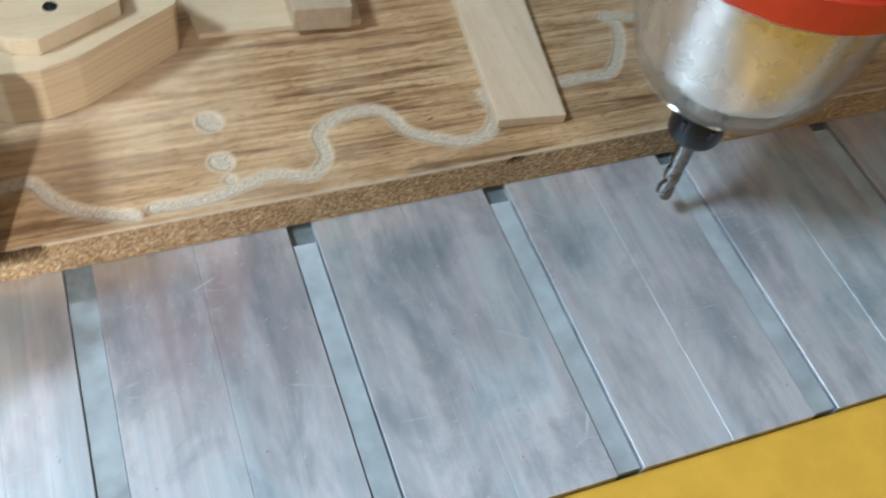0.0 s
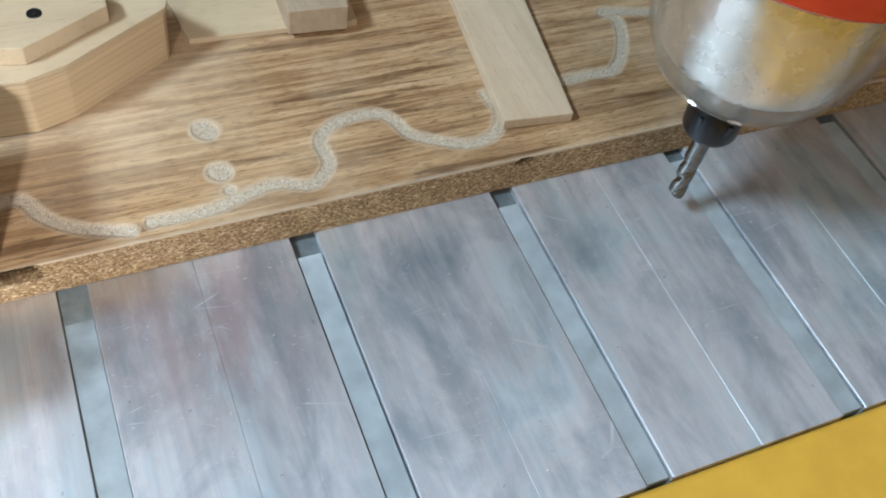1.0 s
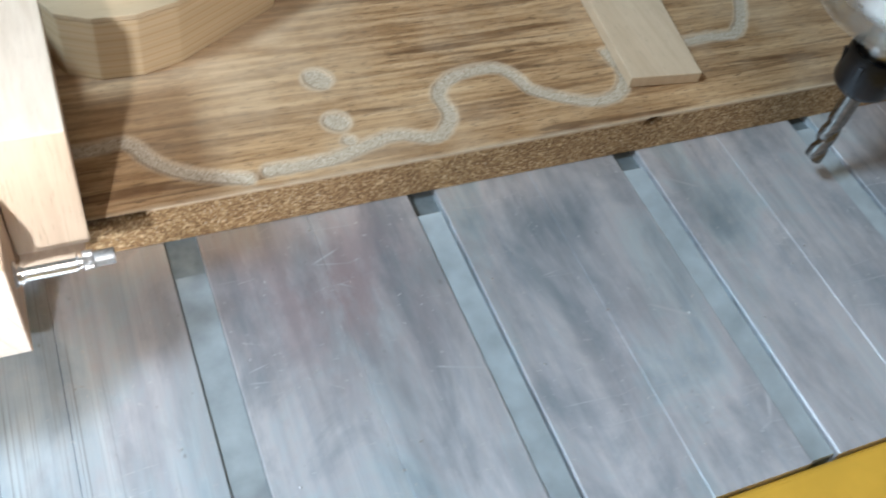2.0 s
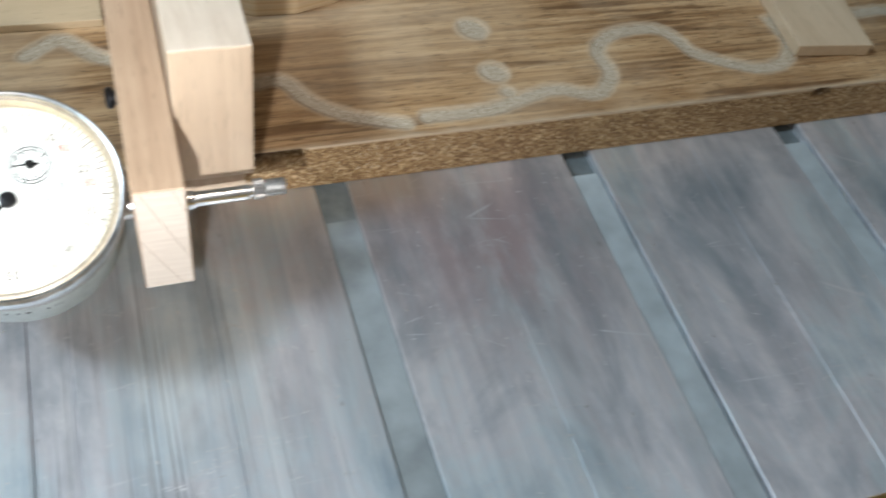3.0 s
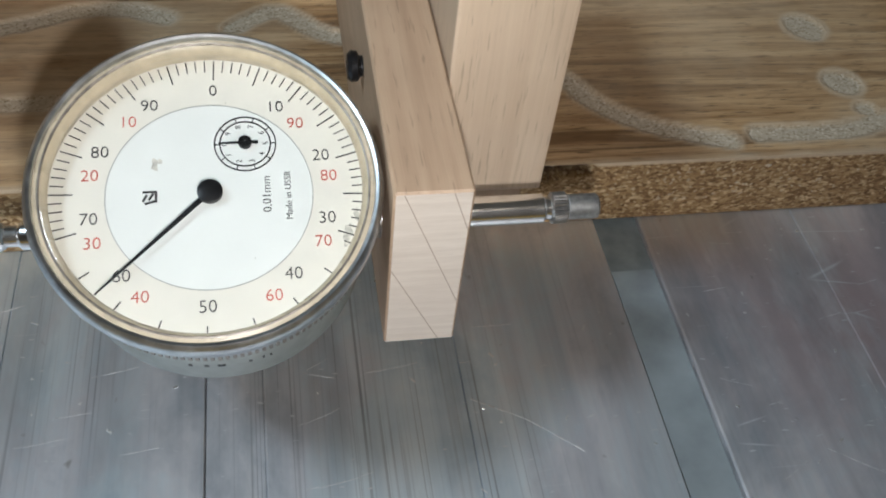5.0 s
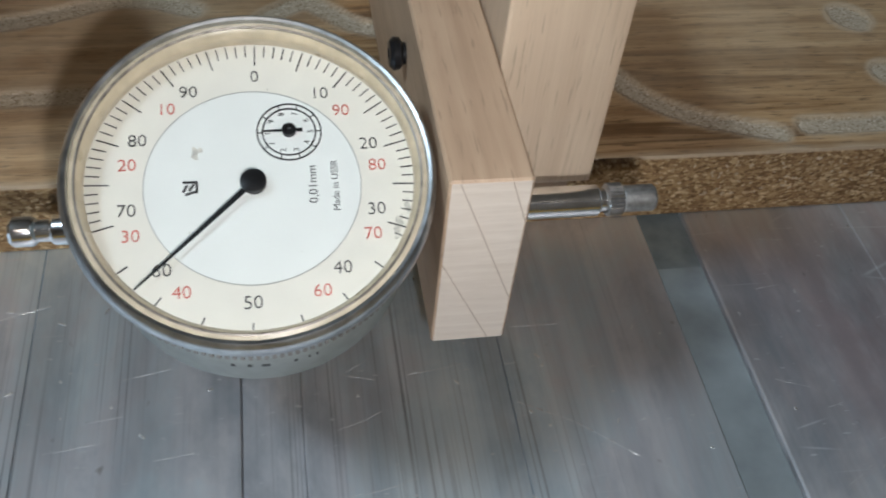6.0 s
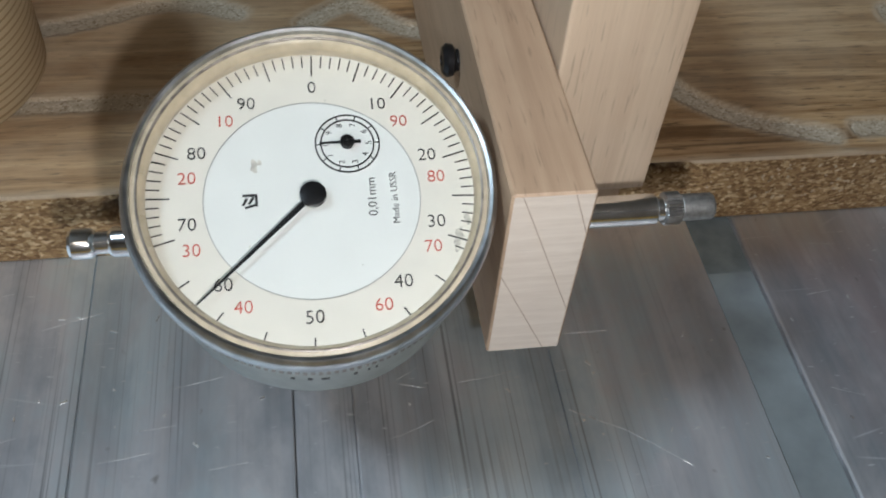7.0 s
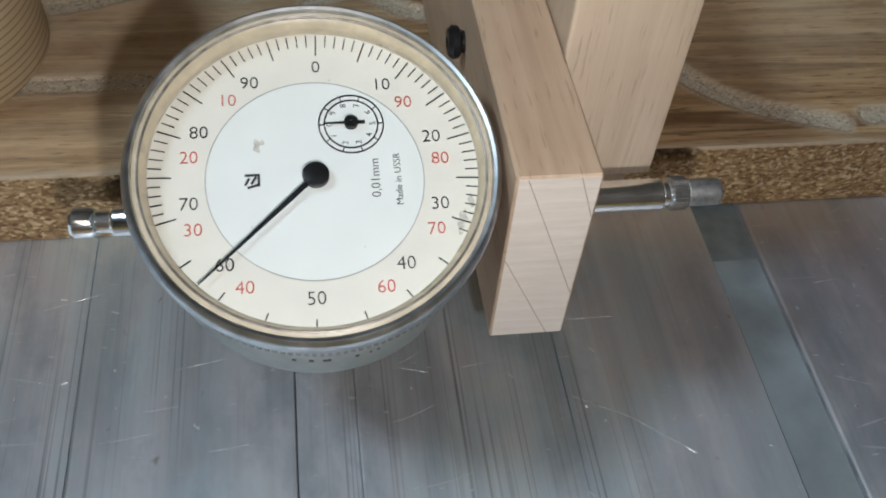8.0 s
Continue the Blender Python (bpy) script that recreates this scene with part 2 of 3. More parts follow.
BED = make_bed()
SLOT = plain("slot_floor_alloy", (0.49, 0.57, 0.61), 0.5, 0.35, 0.10, 70)
DULLSLOT = plain("slot_dull_alloy", (0.35, 0.40, 0.42), 0.5, 0.35, 0.12, 70)
# two darker copies of the slot alloy, with the board's shade in the colour
HALFSHADESLOT = plain("slot_half_shade_alloy", (0.25, 0.29, 0.30), 0.55, 0.4, 0.1, 200)
SHADESLOT = plain("slot_shade_alloy", (0.17, 0.20, 0.21), 0.55, 0.4, 0.1, 200)
LAMINATE = make_laminate()
CHIP = make_chip("chipboard_edge", ((0.22, 0.125, 0.05), (0.38, 0.235, 0.105), (0.52, 0.355, 0.175), (0.80, 0.62, 0.37)), (950, 900, 1500))
BEECH_X = make_timber("beech_beam", (0.55, 0.395, 0.265), (0.42, 0.285, 0.185), (300, 9, 160))
BEECH_Z = make_timber("beech_upright", (0.68, 0.54, 0.39), (0.58, 0.44, 0.31), (330, 200, 9))
ENDGRAIN = make_timber("beech_end_grain", (0.74, 0.66, 0.57), (0.64, 0.555, 0.47), (60, 60, 900), (0, 9, 0), 0.75, 0.0)
ENDTOP = make_timber("beech_top_grain", (0.80, 0.69, 0.56), (0.68, 0.56, 0.43), (420, 45, 30), (0, 0, 8), 0.75, 0.0)
RINGLINE = plain("growth_ring", (0.42, 0.33, 0.25), 0.8, 0, 0.1, 600)
PINE = make_timber("pine_strip", (0.66, 0.53, 0.37), (0.56, 0.43, 0.285), (240, 9, 90))
GREYWOOD = make_timber("weathered_batten", (0.47, 0.37, 0.25), (0.37, 0.28, 0.185), (220, 9, 90))
PLY = make_timber("birch_ply_face", (0.58, 0.46, 0.30), (0.50, 0.385, 0.24), (14, 90, 40))
PLIES = make_plies("ply_edge", (0.60, 0.47, 0.29), (0.36, 0.25, 0.13), 0.0018)
JIGWOOD = make_plies("glued_jig_wood", (0.60, 0.46, 0.28), (0.53, 0.385, 0.215), 0.0032)
YELLOW = plain("yellow_enamel", (0.78, 0.46, 0.06), 0.2, 0, 0.04, 60)
RED = plain("red_enamel", (0.50, 0.040, 0.016), 0.25, 0, 0.05, 90)
CHROME = plain("chrome_plate", (0.88, 0.89, 0.90), 0.2, 1.0, 0.05, 500)
STEEL = plain("ground_steel", (0.50, 0.50, 0.50), 0.33, 1.0, 0.12, 700)
FROST = plain("etched_steel", (0.40, 0.40, 0.39), 0.5, 0.9, 0.15, 900)
KNURL = plain("tarnished_knurl", (0.33, 0.29, 0.25), 0.45, 0.7, 0.2, 500)
BEZEL = plain("nickel_bezel", (0.54, 0.56, 0.57), 0.36, 1.0, 0.12, 300)
CASE = plain("grey_green_lacquer", (0.40, 0.43, 0.40), 0.35, 0.25, 0.08, 300)
BLACK_OXIDE = plain("black_oxide_steel", (0.018, 0.018, 0.02), 0.33, 0.5, 0.15, 400)
TOOL = plain("carbide_steel", (0.22, 0.21, 0.195), 0.22, 1.0, 0.15, 500)
SPINDLE_ALU = plain("turned_aluminium", (0.84, 0.82, 0.79), 0.27, 1.0, 0.06, 200)
DIAL = plain("dial_enamel", (0.76, 0.78, 0.76), 0.4, 0, 0.015, 120)
DIAL_RING = plain("aged_dial_enamel", (0.75, 0.725, 0.655), 0.4, 0, 0.02, 150)
RIM = plain("yellowed_acrylic", (0.56, 0.475, 0.34), 0.3, 0, 0.09, 300)
INK = plain("black_ink", (0.015, 0.015, 0.015), 0.5, 0, 0.05)
STAIN = plain("dial_stain", (0.58, 0.56, 0.50), 0.6, 0, 0.2, 900)
RED_INK = plain("red_ink", (0.55, 0.10, 0.07), 0.5, 0, 0.05)
GREY_INK = plain("grey_ink", (0.42, 0.42, 0.40), 0.5, 0, 0.05)
CLEAR = make_clear("dial_crystal", (0.97, 0.97, 0.93), 0.0)
SHIELD = make_clear("dusty_acrylic", (0.97, 0.96, 0.94), 0.09)
# tan picked so the unseen walls bounce warm light into the shadows
WALL = plain("tan_bounce_wall", (0.46, 0.37, 0.28), 0.9, 0, 0.05, 20)
CONCRETE = plain("concrete", (0.33, 0.32, 0.30), 0.9, 0, 0.08, 20)
CEIL = plain("white_ceiling", (0.62, 0.61, 0.58), 0.9, 0, 0.03, 20)
DARKSTEEL = plain("machine_frame_paint", (0.08, 0.085, 0.09), 0.5, 0, 0.1, 60)
FLAKE = plain("torn_flake", (0.60, 0.47, 0.30), 0.35, 0, 0.12, 900)
SWARF = plain("bright_swarf", (0.85, 0.85, 0.84), 0.3, 0.8, 0.05)
SCRATCH = plain("scratch_burr", (0.82, 0.83, 0.84), 0.35, 0.55, 0.2, 400)


# ---- mesh helpers ----
def part(name, bm, mat, parent=None, label="", smooth=False):
    me = bpy.data.meshes.new(name)
    bmesh.ops.recalc_face_normals(bm, faces=bm.faces)
    bm.to_mesh(me)
    bm.free()
    for mm in (mat if isinstance(mat, (list, tuple)) else [mat]):
        me.materials.append(mm)
    if smooth:
        me.polygons.foreach_set("use_smooth", [True] * len(me.polygons))
        me.set_sharp_from_angle(angle=radians(35))
    ob = new(name, me)
    if parent:
        ob.parent = parent
        m = parent.matrix_basis.copy()
        if parent.parent:
            m = parent.parent.matrix_basis @ parent.matrix_parent_inverse @ m
        ob.matrix_parent_inverse = m.inverted()
    if label:
        tagged(ob, label)
    return ob


def thing(name, at, label, category, group="", kind=""):
    ob = new(name)
    ob.empty_display_size = 0.01
    ob.matrix_basis = Matrix.Translation(at)
    return tagged(ob, label, category, group, kind)


def prism(outline, z0, z1, bevel=0.0):
    """An upright prism over an outline in x, y."""
    bm = bmesh.new()
    low = [bm.verts.new((x, y, z0)) for x, y in outline]
    top = [bm.verts.new((x, y, z1)) for x, y in outline]
    n = len(outline)
    bm.faces.new(low[::-1]), bm.faces.new(top)
    for i in range(n):
        bm.faces.new((low[i], low[(i + 1) % n], top[(i + 1) % n], top[i]))
    if bevel:
        bmesh.ops.bevel(bm, geom=list(bm.edges), offset=bevel, segments=2, affect="EDGES", profile=0.6)
    return bm


def box(x0, x1, y0, y1, z0, z1, bevel=0.0):
    return prism([(x0, y0), (x1, y0), (x1, y1), (x0, y1)], z0, z1, bevel)


def lathe(profile, m=Matrix(), steps=64, closed=True):
    """A body turned about z from (radius, height) pairs, laid by m."""
    bm = bmesh.new()
    rings = [[bm.verts.new(m @ Vector((r * math.cos(a), r * math.sin(a), h))) for a in (2 * math.pi * i / steps for i in range(steps))] for r, h in profile]
    for a, b in zip(rings, rings[1:]):
        for i in range(steps):
            j = (i + 1) % steps
            bm.faces.new((a[i], a[j], b[j], b[i]))
    if closed:
        bm.faces.new(rings[0][::-1]), bm.faces.new(rings[-1])
    return bm


def moved(bm, m):
    bmesh.ops.transform(bm, matrix=m, verts=bm.verts)
    return bm


def lettering(name, text, size, m, mat, parent, height=0.00006):
    cu = bpy.data.curves.new(name, "FONT")
    cu.body, cu.size, cu.align_x, cu.align_y, cu.extrude = text, size, "CENTER", "CENTER", height
    cu.resolution_u = 3
    cu.offset = -0.012 * size
    tmp = new(name, cu)
    me = bpy.data.meshes.new_from_object(tmp.evaluated_get(bpy.context.evaluated_depsgraph_get()))
    bpy.data.objects.remove(tmp)
    bm = bmesh.new()
    bm.from_mesh(me)
    bpy.data.meshes.remove(me)
    return part(name, moved(bm, m), mat, parent)


def smooth_line(points, steps=8):
    out = []
    p = [points[0], *points, points[-1]]
    for i in range(1, len(p) - 2):
        for s in range(steps):
            u = s / steps
            a, b, c, d = (np.array(q, float) for q in p[i - 1:i + 3])
            out.append(0.5 * (2 * b + (c - a) * u + (2 * a - 5 * b + 4 * c - d) * u * u + (3 * b - a - 3 * c + d) * u ** 3))
    return out + [np.array(points[-1], float)]


# ---- room ----
def room():
    w = 1.7
    # unseen shell added round the machine; its walls serve as warm bounce
    floor = part("floor", box(-w, w, -w, w, -0.95, -0.9), CONCRETE)
    tagged(floor, "plain grey concrete workshop floor", "floor", kind="structure")
    for name, b in (("wall_north", (-w, w, w, w + 0.1)), ("wall_south", (-w, w, -w - 0.1, -w)), ("wall_east", (w, w + 0.1, -w, w)), ("wall_west", (-w - 0.1, -w, -w, w))):
        tagged(part(name, box(*b, -0.9, 1.5), WALL), "plain unseen workshop wall, added and tinted tan for warm bounce", "wall", kind="structure")
    tagged(part("ceiling", box(-w, w, -w, w, 1.5, 1.6), CEIL), "plain white workshop ceiling", "ceiling", kind="structure")
    # housings out of view; the southern one only dresses the added fill
    for (x, y, z), size, watts, tint in LAMPS:
        lamp = thing("ceiling_and_fill_lamp", (x, y, 1.5), "round white ceiling lamp, the warm southern one added as fill", "lamp", "ceiling lamps")
        part("housing", lathe([(size * 0.56, 1.5), (size * 0.56, 1.44), (size * 0.53, 1.435), (size * 0.53, 1.47)], Matrix.Translation((x, y, 0)), 48), CEIL, lamp, smooth=True)


room()

# ---- machine bed: planks with slots between them ----
PITCH, SLOT_W, BED_FRONT, BED_BACK = 0.0966, 0.0121, -0.1530, 0.62


def plank(x0, x1, parent, lip0, lip1):
    """One extruded plank; lip0 and lip1 say which long edges border a slot."""
    c0, c1, d = 0.0004 if lip0 else 0.00022, 0.0002 if lip1 else 0.00012, 0.0075
    pts = [(x0, -0.02), (x1, -0.02), (x1, -d), (x1, -c1), (x1 - c1, 0.0), (x0 + c0, 0.0), (x0, -c0), (x0, -d)]
    bm = bmesh.new()
    a = [bm.verts.new((x, BED_FRONT, z)) for x, z in pts]
    b = [bm.verts.new((x, BED_BACK, z)) for x, z in pts]
    bm.faces.new(a), bm.faces.new(b[::-1])
    for i in range(len(pts)):
        j = (i + 1) % len(pts)
        bm.faces.new((a[i], b[i], b[j], a[j]))
    return part("plank", bm, BED, parent)


bed = thing("machine_bed", (0, 0.2, -0.02), "grey milled aluminium slotted machine bed with scratches", "machine bed", kind="structure")
for k in range(-5, 8):
    right = PITCH * k
    mid = right + 0.0425
    plank(right, mid - 0.00008, bed, True, False)
    plank(mid + 0.00008, right + PITCH - SLOT_W, bed, False, True)
    # floor left open beyond the insert, coloured dark for the shade there
    part("slot_floor", box(right - SLOT_W, right, BED_FRONT + 0.001, BED_BACK, -0.0195, -0.0040 if k else -0.0018), SHADESLOT if k else HALFSHADESLOT, bed, "slot floor with the board's shade painted dark")
    end = {0: -0.0165, 1: -0.0105, 2: -0.0090, 3: -0.0060}.get(k, -0.004)
    part("slot_insert", box(right - SLOT_W + (0.0007 if k >= 0 else 0.0002), right - (0.0009 if k > 0 else 0.0004 if k == 0 else 0.0001), BED_FRONT + 0.001, end, -0.0039 if k else -0.0017, -0.0007 if k < 0 else -0.0013, 0.0003 if k else 0.0001), BED if k < 0 else DULLSLOT if k == 0 else SLOT, bed, "pale blue-grey insert in the slot")
base = part("machine_frame", box(-0.55, 0.80, -0.13, 0.60, -0.9, -0.0205, 0.004), DARKSTEEL)
tagged(base, "dark painted steel frame under the bed", "machine frame", kind="structure")


def yellow_beam():
    y0, y1, z0, z1, r = -0.34, -0.1535, -0.09, -0.001, 0.012
    pts = []
    for cx, cz, a0 in ((y1 - r * 0.25, z1 - r * 0.25, 0), (y0 + r, z1 - r, 90), (y0 + r, z0 + r, 180), (y1 - r, z0 + r, 270)):
        rr = r * 0.25 if a0 == 0 else r
        for i in range(7):
            a = radians(a0 + 15 * i)
            pts.append((cx + rr * math.cos(a), cz + rr * math.sin(a)))
    bm = bmesh.new()
    a = [bm.verts.new((-0.6, y, z)) for y, z in pts]
    b = [bm.verts.new((0.85, y, z)) for y, z in pts]
    bm.faces.new(a), bm.faces.new(b[::-1])
    for i in range(len(pts)):
        j = (i + 1) % len(pts)
        bm.faces.new((a[i], b[i], b[j], a[j]))
    tagged(part("front_beam", bm, YELLOW, smooth=True), "glossy yellow painted beam along the bed's front edge", "beam", kind="structure")


yellow_beam()

# ---- laminate board with routed grooves ----
GROOVES = [
    ([(-0.050, 0.0335), (-0.0301, 0.0334), (-0.0172, 0.0341), (-0.0094, 0.0224), (0.0026, 0.0130), (0.0213, 0.0062)], 0.0028),
    ([(0.0300, 0.0085), (0.0538, 0.0085), (0.0713, 0.0130), (0.0839, 0.0150), (0.0983, 0.0105), (0.1085, 0.0205), (0.1084, 0.0342), (0.1197, 0.0430), (0.1376, 0.0440), (0.1450, 0.0380), (0.1490, 0.0280), (0.1597, 0.0207), (0.1731, 0.0150), (0.1864, 0.0170), (0.1950, 0.0277), (0.1942, 0.0431)], 0.0028),
    ([(0.2376, 0.0421), (0.2501, 0.0430), (0.2660, 0.0431), (0.2792, 0.0584), (0.2864, 0.0764), (0.2820, 0.0853), (0.3087, 0.0790), (0.33, 0.081)], 0.0028),
    ([(0.1569, 0.1288), (0.1824, 0.1349), (0.2069, 0.1446)], 0.0030),
    ([(-0.215, 0.050), (-0.190, 0.054), (-0.1656, 0.0579), (-0.1524, 0.0614), (-0.1405, 0.0665), (-0.1279, 0.0668), (-0.1182, 0.0627)], 0.0030),
    ([(-0.1006, 0.0578), (-0.0905, 0.0648), (-0.0841, 0.0614), (-0.0765, 0.0541), (-0.060, 0.050)], 0.0028),
    ([(-0.230, 0.020), (-0.1900, 0.0275), (-0.1619, 0.0288), (-0.1465, 0.0290), (-0.130, 0.0300)], 0.0028),
]


HOLES = [(0.0621, 0.0274, 0.0050), (0.0619, 0.0529, 0.0057), (0.0640, 0.0165, 0.0028)]
GOUGES = [(-0.032, 0.0172, 0.009, 0.0026), (-0.021, 0.0180, 0.006, 0.0018), (-0.141, 0.0140, 0.005, 0.0040), (-0.135, 0.0150, 0.005, 0.0026), (0.196, 0.0170, 0.004, 0.0026)]


def wobble(x, y, scale, seed):
    """Smooth noise on arrays, from a few crossed waves."""
    rnd = np.random.RandomState(seed)
    out = np.zeros_like(x)
    for k in range(9):
        a, p, f = rnd.uniform(0, 2 * math.pi), rnd.uniform(0, 2 * math.pi), scale * rnd.uniform(0.5, 2.0)
        out += np.sin(f * (x * math.cos(a) + y * math.sin(a)) + p)
    return out / 9


def groove_distance(x, y):
    """How far inside (minus) or outside the routed grooves and holes each place lies."""
    best = np.full(x.shape, 1.0)
    for pts, half in GROOVES:
        line = smooth_line(pts, 5)
        for a, b in zip(line, line[1:]):
            d = b - a
            u = np.clip(((x - a[0]) * d[0] + (y - a[1]) * d[1]) / (d @ d + 1e-12), 0, 1)
            best = np.minimum(best, np.hypot(x - a[0] - u * d[0], y - a[1] - u * d[1]) - half)
    for hx, hy, r in HOLES:
        ang = np.arctan2(y - hy, x - hx)
        best = np.minimum(best, np.hypot(x - hx, y - hy) - r * (1 + 0.10 * np.cos(2 * ang + 40 * hy)))
    return best + 0.0005 * wobble(x, y, 900, 3)


def grid_faces(nx, ny, start):
    i, j = np.meshgrid(np.arange(nx - 1), np.arange(ny - 1), indexing="ij")
    a = start + i * ny + j
    return np.stack([a, a + ny, a + ny + 1, a + 1], -1).reshape(-1, 4)


def board():
    x0, x1, y1, step = -0.24, 0.452, 0.16, 0.001
    gx, gy = np.meshgrid(np.arange(x0, x1 + 1e-6, step), np.arange(0.0, y1 + 1e-6, step), indexing="ij")
    dist = groove_distance(gx, gy)
    core = np.clip(0.5 - dist / 0.0011, 0, 1)
    lift = 0.00007 * wobble(gx, gy, 2200, 5) * core
    gz = TOP - 0.0006 * core + lift
    edge = np.clip(1 - gy / 0.0021, 0, 1)
    halo = np.maximum(0.8 * np.clip(1 - np.abs(dist - 0.0007) / 0.0010, 0, 1) * (dist < 0.0018), edge * (0.75 + 0.5 * wobble(gx, gy, 300, 8)))
    round_holes = np.min([np.hypot(gx - hx, gy - hy) - r for hx, hy, r in HOLES[:2]], axis=0) + 0.0004 * wobble(gx, gy, 700, 9)
    halo = np.maximum(halo, np.clip(1 - np.abs(round_holes - 0.0010) / 0.0013, 0, 1))
    top = np.stack([gx, gy, gz], -1).reshape(-1, 3)
    fx, fz = np.meshgrid(np.arange(x0, x1 + 1e-6, step), np.linspace(TOP, 0.0002, 24), indexing="ij")
    pit = np.zeros_like(fx)
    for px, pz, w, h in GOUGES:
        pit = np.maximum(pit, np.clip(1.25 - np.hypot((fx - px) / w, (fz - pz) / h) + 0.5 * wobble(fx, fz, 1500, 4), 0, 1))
    rough = wobble(fx, fz, 2600, 6) + wobble(fx, fz, 5200, 7)
    fy = 0.0038 * pit + 0.00018 * np.maximum(rough, 0)
    fy[:, 0] = 0.0
    front = np.stack([fx, fy, fz], -1).reshape(-1, 3)
    verts = [*top.tolist(), *front.tolist()]
    faces = [*grid_faces(*gx.shape, 0).tolist(), *grid_faces(*fx.shape, len(top)).tolist()]
    kinds = [0] * ((gx.shape[0] - 1) * (gx.shape[1] - 1)) + [1] * ((fx.shape[0] - 1) * (fx.shape[1] - 1))
    far_y, left = 0.50, -0.42

    def quad(points, kind):
        n = len(verts)
        verts.extend(points)
        faces.append([n, n + 1, n + 2, n + 3])
        kinds.append(kind)

    xe = x0 + step * (gx.shape[0] - 1)
    quad([(left, 0, TOP), (x0, 0, TOP), (x0, far_y, TOP), (left, far_y, TOP)], 0)
    quad([(x0, y1, TOP), (xe, y1, TOP), (xe, far_y, TOP), (x0, far_y, TOP)], 0)
    quad([(left, 0, 0.0002), (x0, 0, 0.0002), (x0, 0, TOP), (left, 0, TOP)], 1)
    quad([(xe, 0, 0.0002), (xe, far_y, 0.0002), (xe, far_y, TOP), (xe, 0, TOP)], 1)
    quad([(left, far_y, 0.0002), (left, 0, 0.0002), (left, 0, TOP), (left, far_y, TOP)], 1)
    quad([(xe, far_y, 0.0002), (left, far_y, 0.0002), (left, far_y, TOP), (xe, far_y, TOP)], 1)
    quad([(left, 0, 0.0002), (left, far_y, 0.0002), (xe, far_y, 0.0002), (xe, 0, 0.0002)], 1)
    me = bpy.data.meshes.new("laminate_board")
    me.from_pydata(verts, [], faces)
    me.polygons.foreach_set("material_index", kinds)
    pad = len(verts) - top.shape[0]
    rest = pad - fx.size
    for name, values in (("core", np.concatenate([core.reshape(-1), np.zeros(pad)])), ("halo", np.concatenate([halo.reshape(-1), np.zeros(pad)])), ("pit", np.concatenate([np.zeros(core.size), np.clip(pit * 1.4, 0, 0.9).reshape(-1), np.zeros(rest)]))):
        at = me.attributes.new(name, "FLOAT", "POINT")
        at.data.foreach_set("value", values.astype(np.float32))
    me.materials.append(LAMINATE), me.materials.append(CHIP)
    return tagged(new("laminate_board", me), "brown oak-look laminated chipboard with routed wavy grooves on the bed", "board")


laminate = board()


def torn_edge():
    """Pale flakes torn loose along the sawn edge."""
    rnd = random.Random(31)
    bm = bmesh.new()
    for i in range(80):
        x = rnd.gauss(0.018, 0.016) if i < 60 else rnd.uniform(-0.16, 0.30)
        z = rnd.uniform(0.006, 0.0175)
        m = Matrix.Translation((x, -0.0001, z)) @ pose(0, 0, 0, rnd.uniform(-35, 50), rnd.uniform(-60, 60), rnd.uniform(-30, 30)) @ Matrix.Diagonal((rnd.uniform(0.0004, 0.0012), 0.00022, rnd.uniform(0.0003, 0.0008), 1))
        bmesh.ops.create_cube(bm, size=1.0, matrix=m)
    tagged(part("torn_edge", bm, FLAKE, laminate, "pale torn flakes on the sawn edge"), kind="stuff")


torn_edge()


# ---- holder: beam, upright and spacer that clamp the indicator ----
def holder():
    h = thing("indicator_holder", (-0.06, 0.06, TOP), "pale beech wood holder clamping the dial indicator", "holder")
    bm = prism([(-0.0726, -0.0500), (-0.0590, -0.0500), (-0.0590, 0.165), (-0.0726, 0.165)], 0.0, 1.0)
    for v in bm.verts:
        front = v.co.y < 0
        v.co.z = 0.0639 if v.co.z > 0.5 else (0.0230 if front else 0.0202)
    bmesh.ops.bevel(bm, geom=list(bm.edges), offset=0.0004, segments=1, affect="EDGES")
    beam = part("beam", bm, [BEECH_X, ENDGRAIN], h, "beech beam with pale end grain")
    for f in beam.data.polygons:
        if f.normal.y < -0.9:
            f.material_index = 1
    bm = box(-0.0586, -0.0363, -0.0202, 0.055, 0.0330, 0.0833, 0.0007)
    up = part("upright", bm, [BEECH_Z, ENDTOP], h, "pale beech upright with sawn end grain on top")
    for f in up.data.polygons:
        if f.normal.z > 0.9:
            f.material_index = 1
    for x0, z0, x1, z1 in ((-0.0708, 0.0634, -0.0595, 0.0349), (-0.0722, 0.0447, -0.0621, 0.0234), (-0.0625, 0.0634, -0.0593, 0.0541)):
        d = Vector((x1 - x0, 0, z1 - z0))
        nrm = Vector((-d.z, 0, d.x)).normalized() * 0.00009
        bm = bmesh.new()
        vs = [bm.verts.new((p.x, y, p.z)) for y in (-0.05003, -0.0498) for p in (Vector((x0, 0, z0)) - nrm, Vector((x1, 0, z1)) - nrm, Vector((x1, 0, z1)) + nrm, Vector((x0, 0, z0)) + nrm)]
        bm.faces.new(vs[:4]), bm.faces.new(vs[4:])
        for k in range(4):
            bm.faces.new((vs[k], vs[(k + 1) % 4], vs[4 + (k + 1) % 4], vs[4 + k]))
        part("ring_mark", bm, RINGLINE, beam)
    part("spacer", box(-0.0586, -0.0385, -0.0150, 0.050, 0.0201, 0.0329, 0.0004), BEECH_X, h)
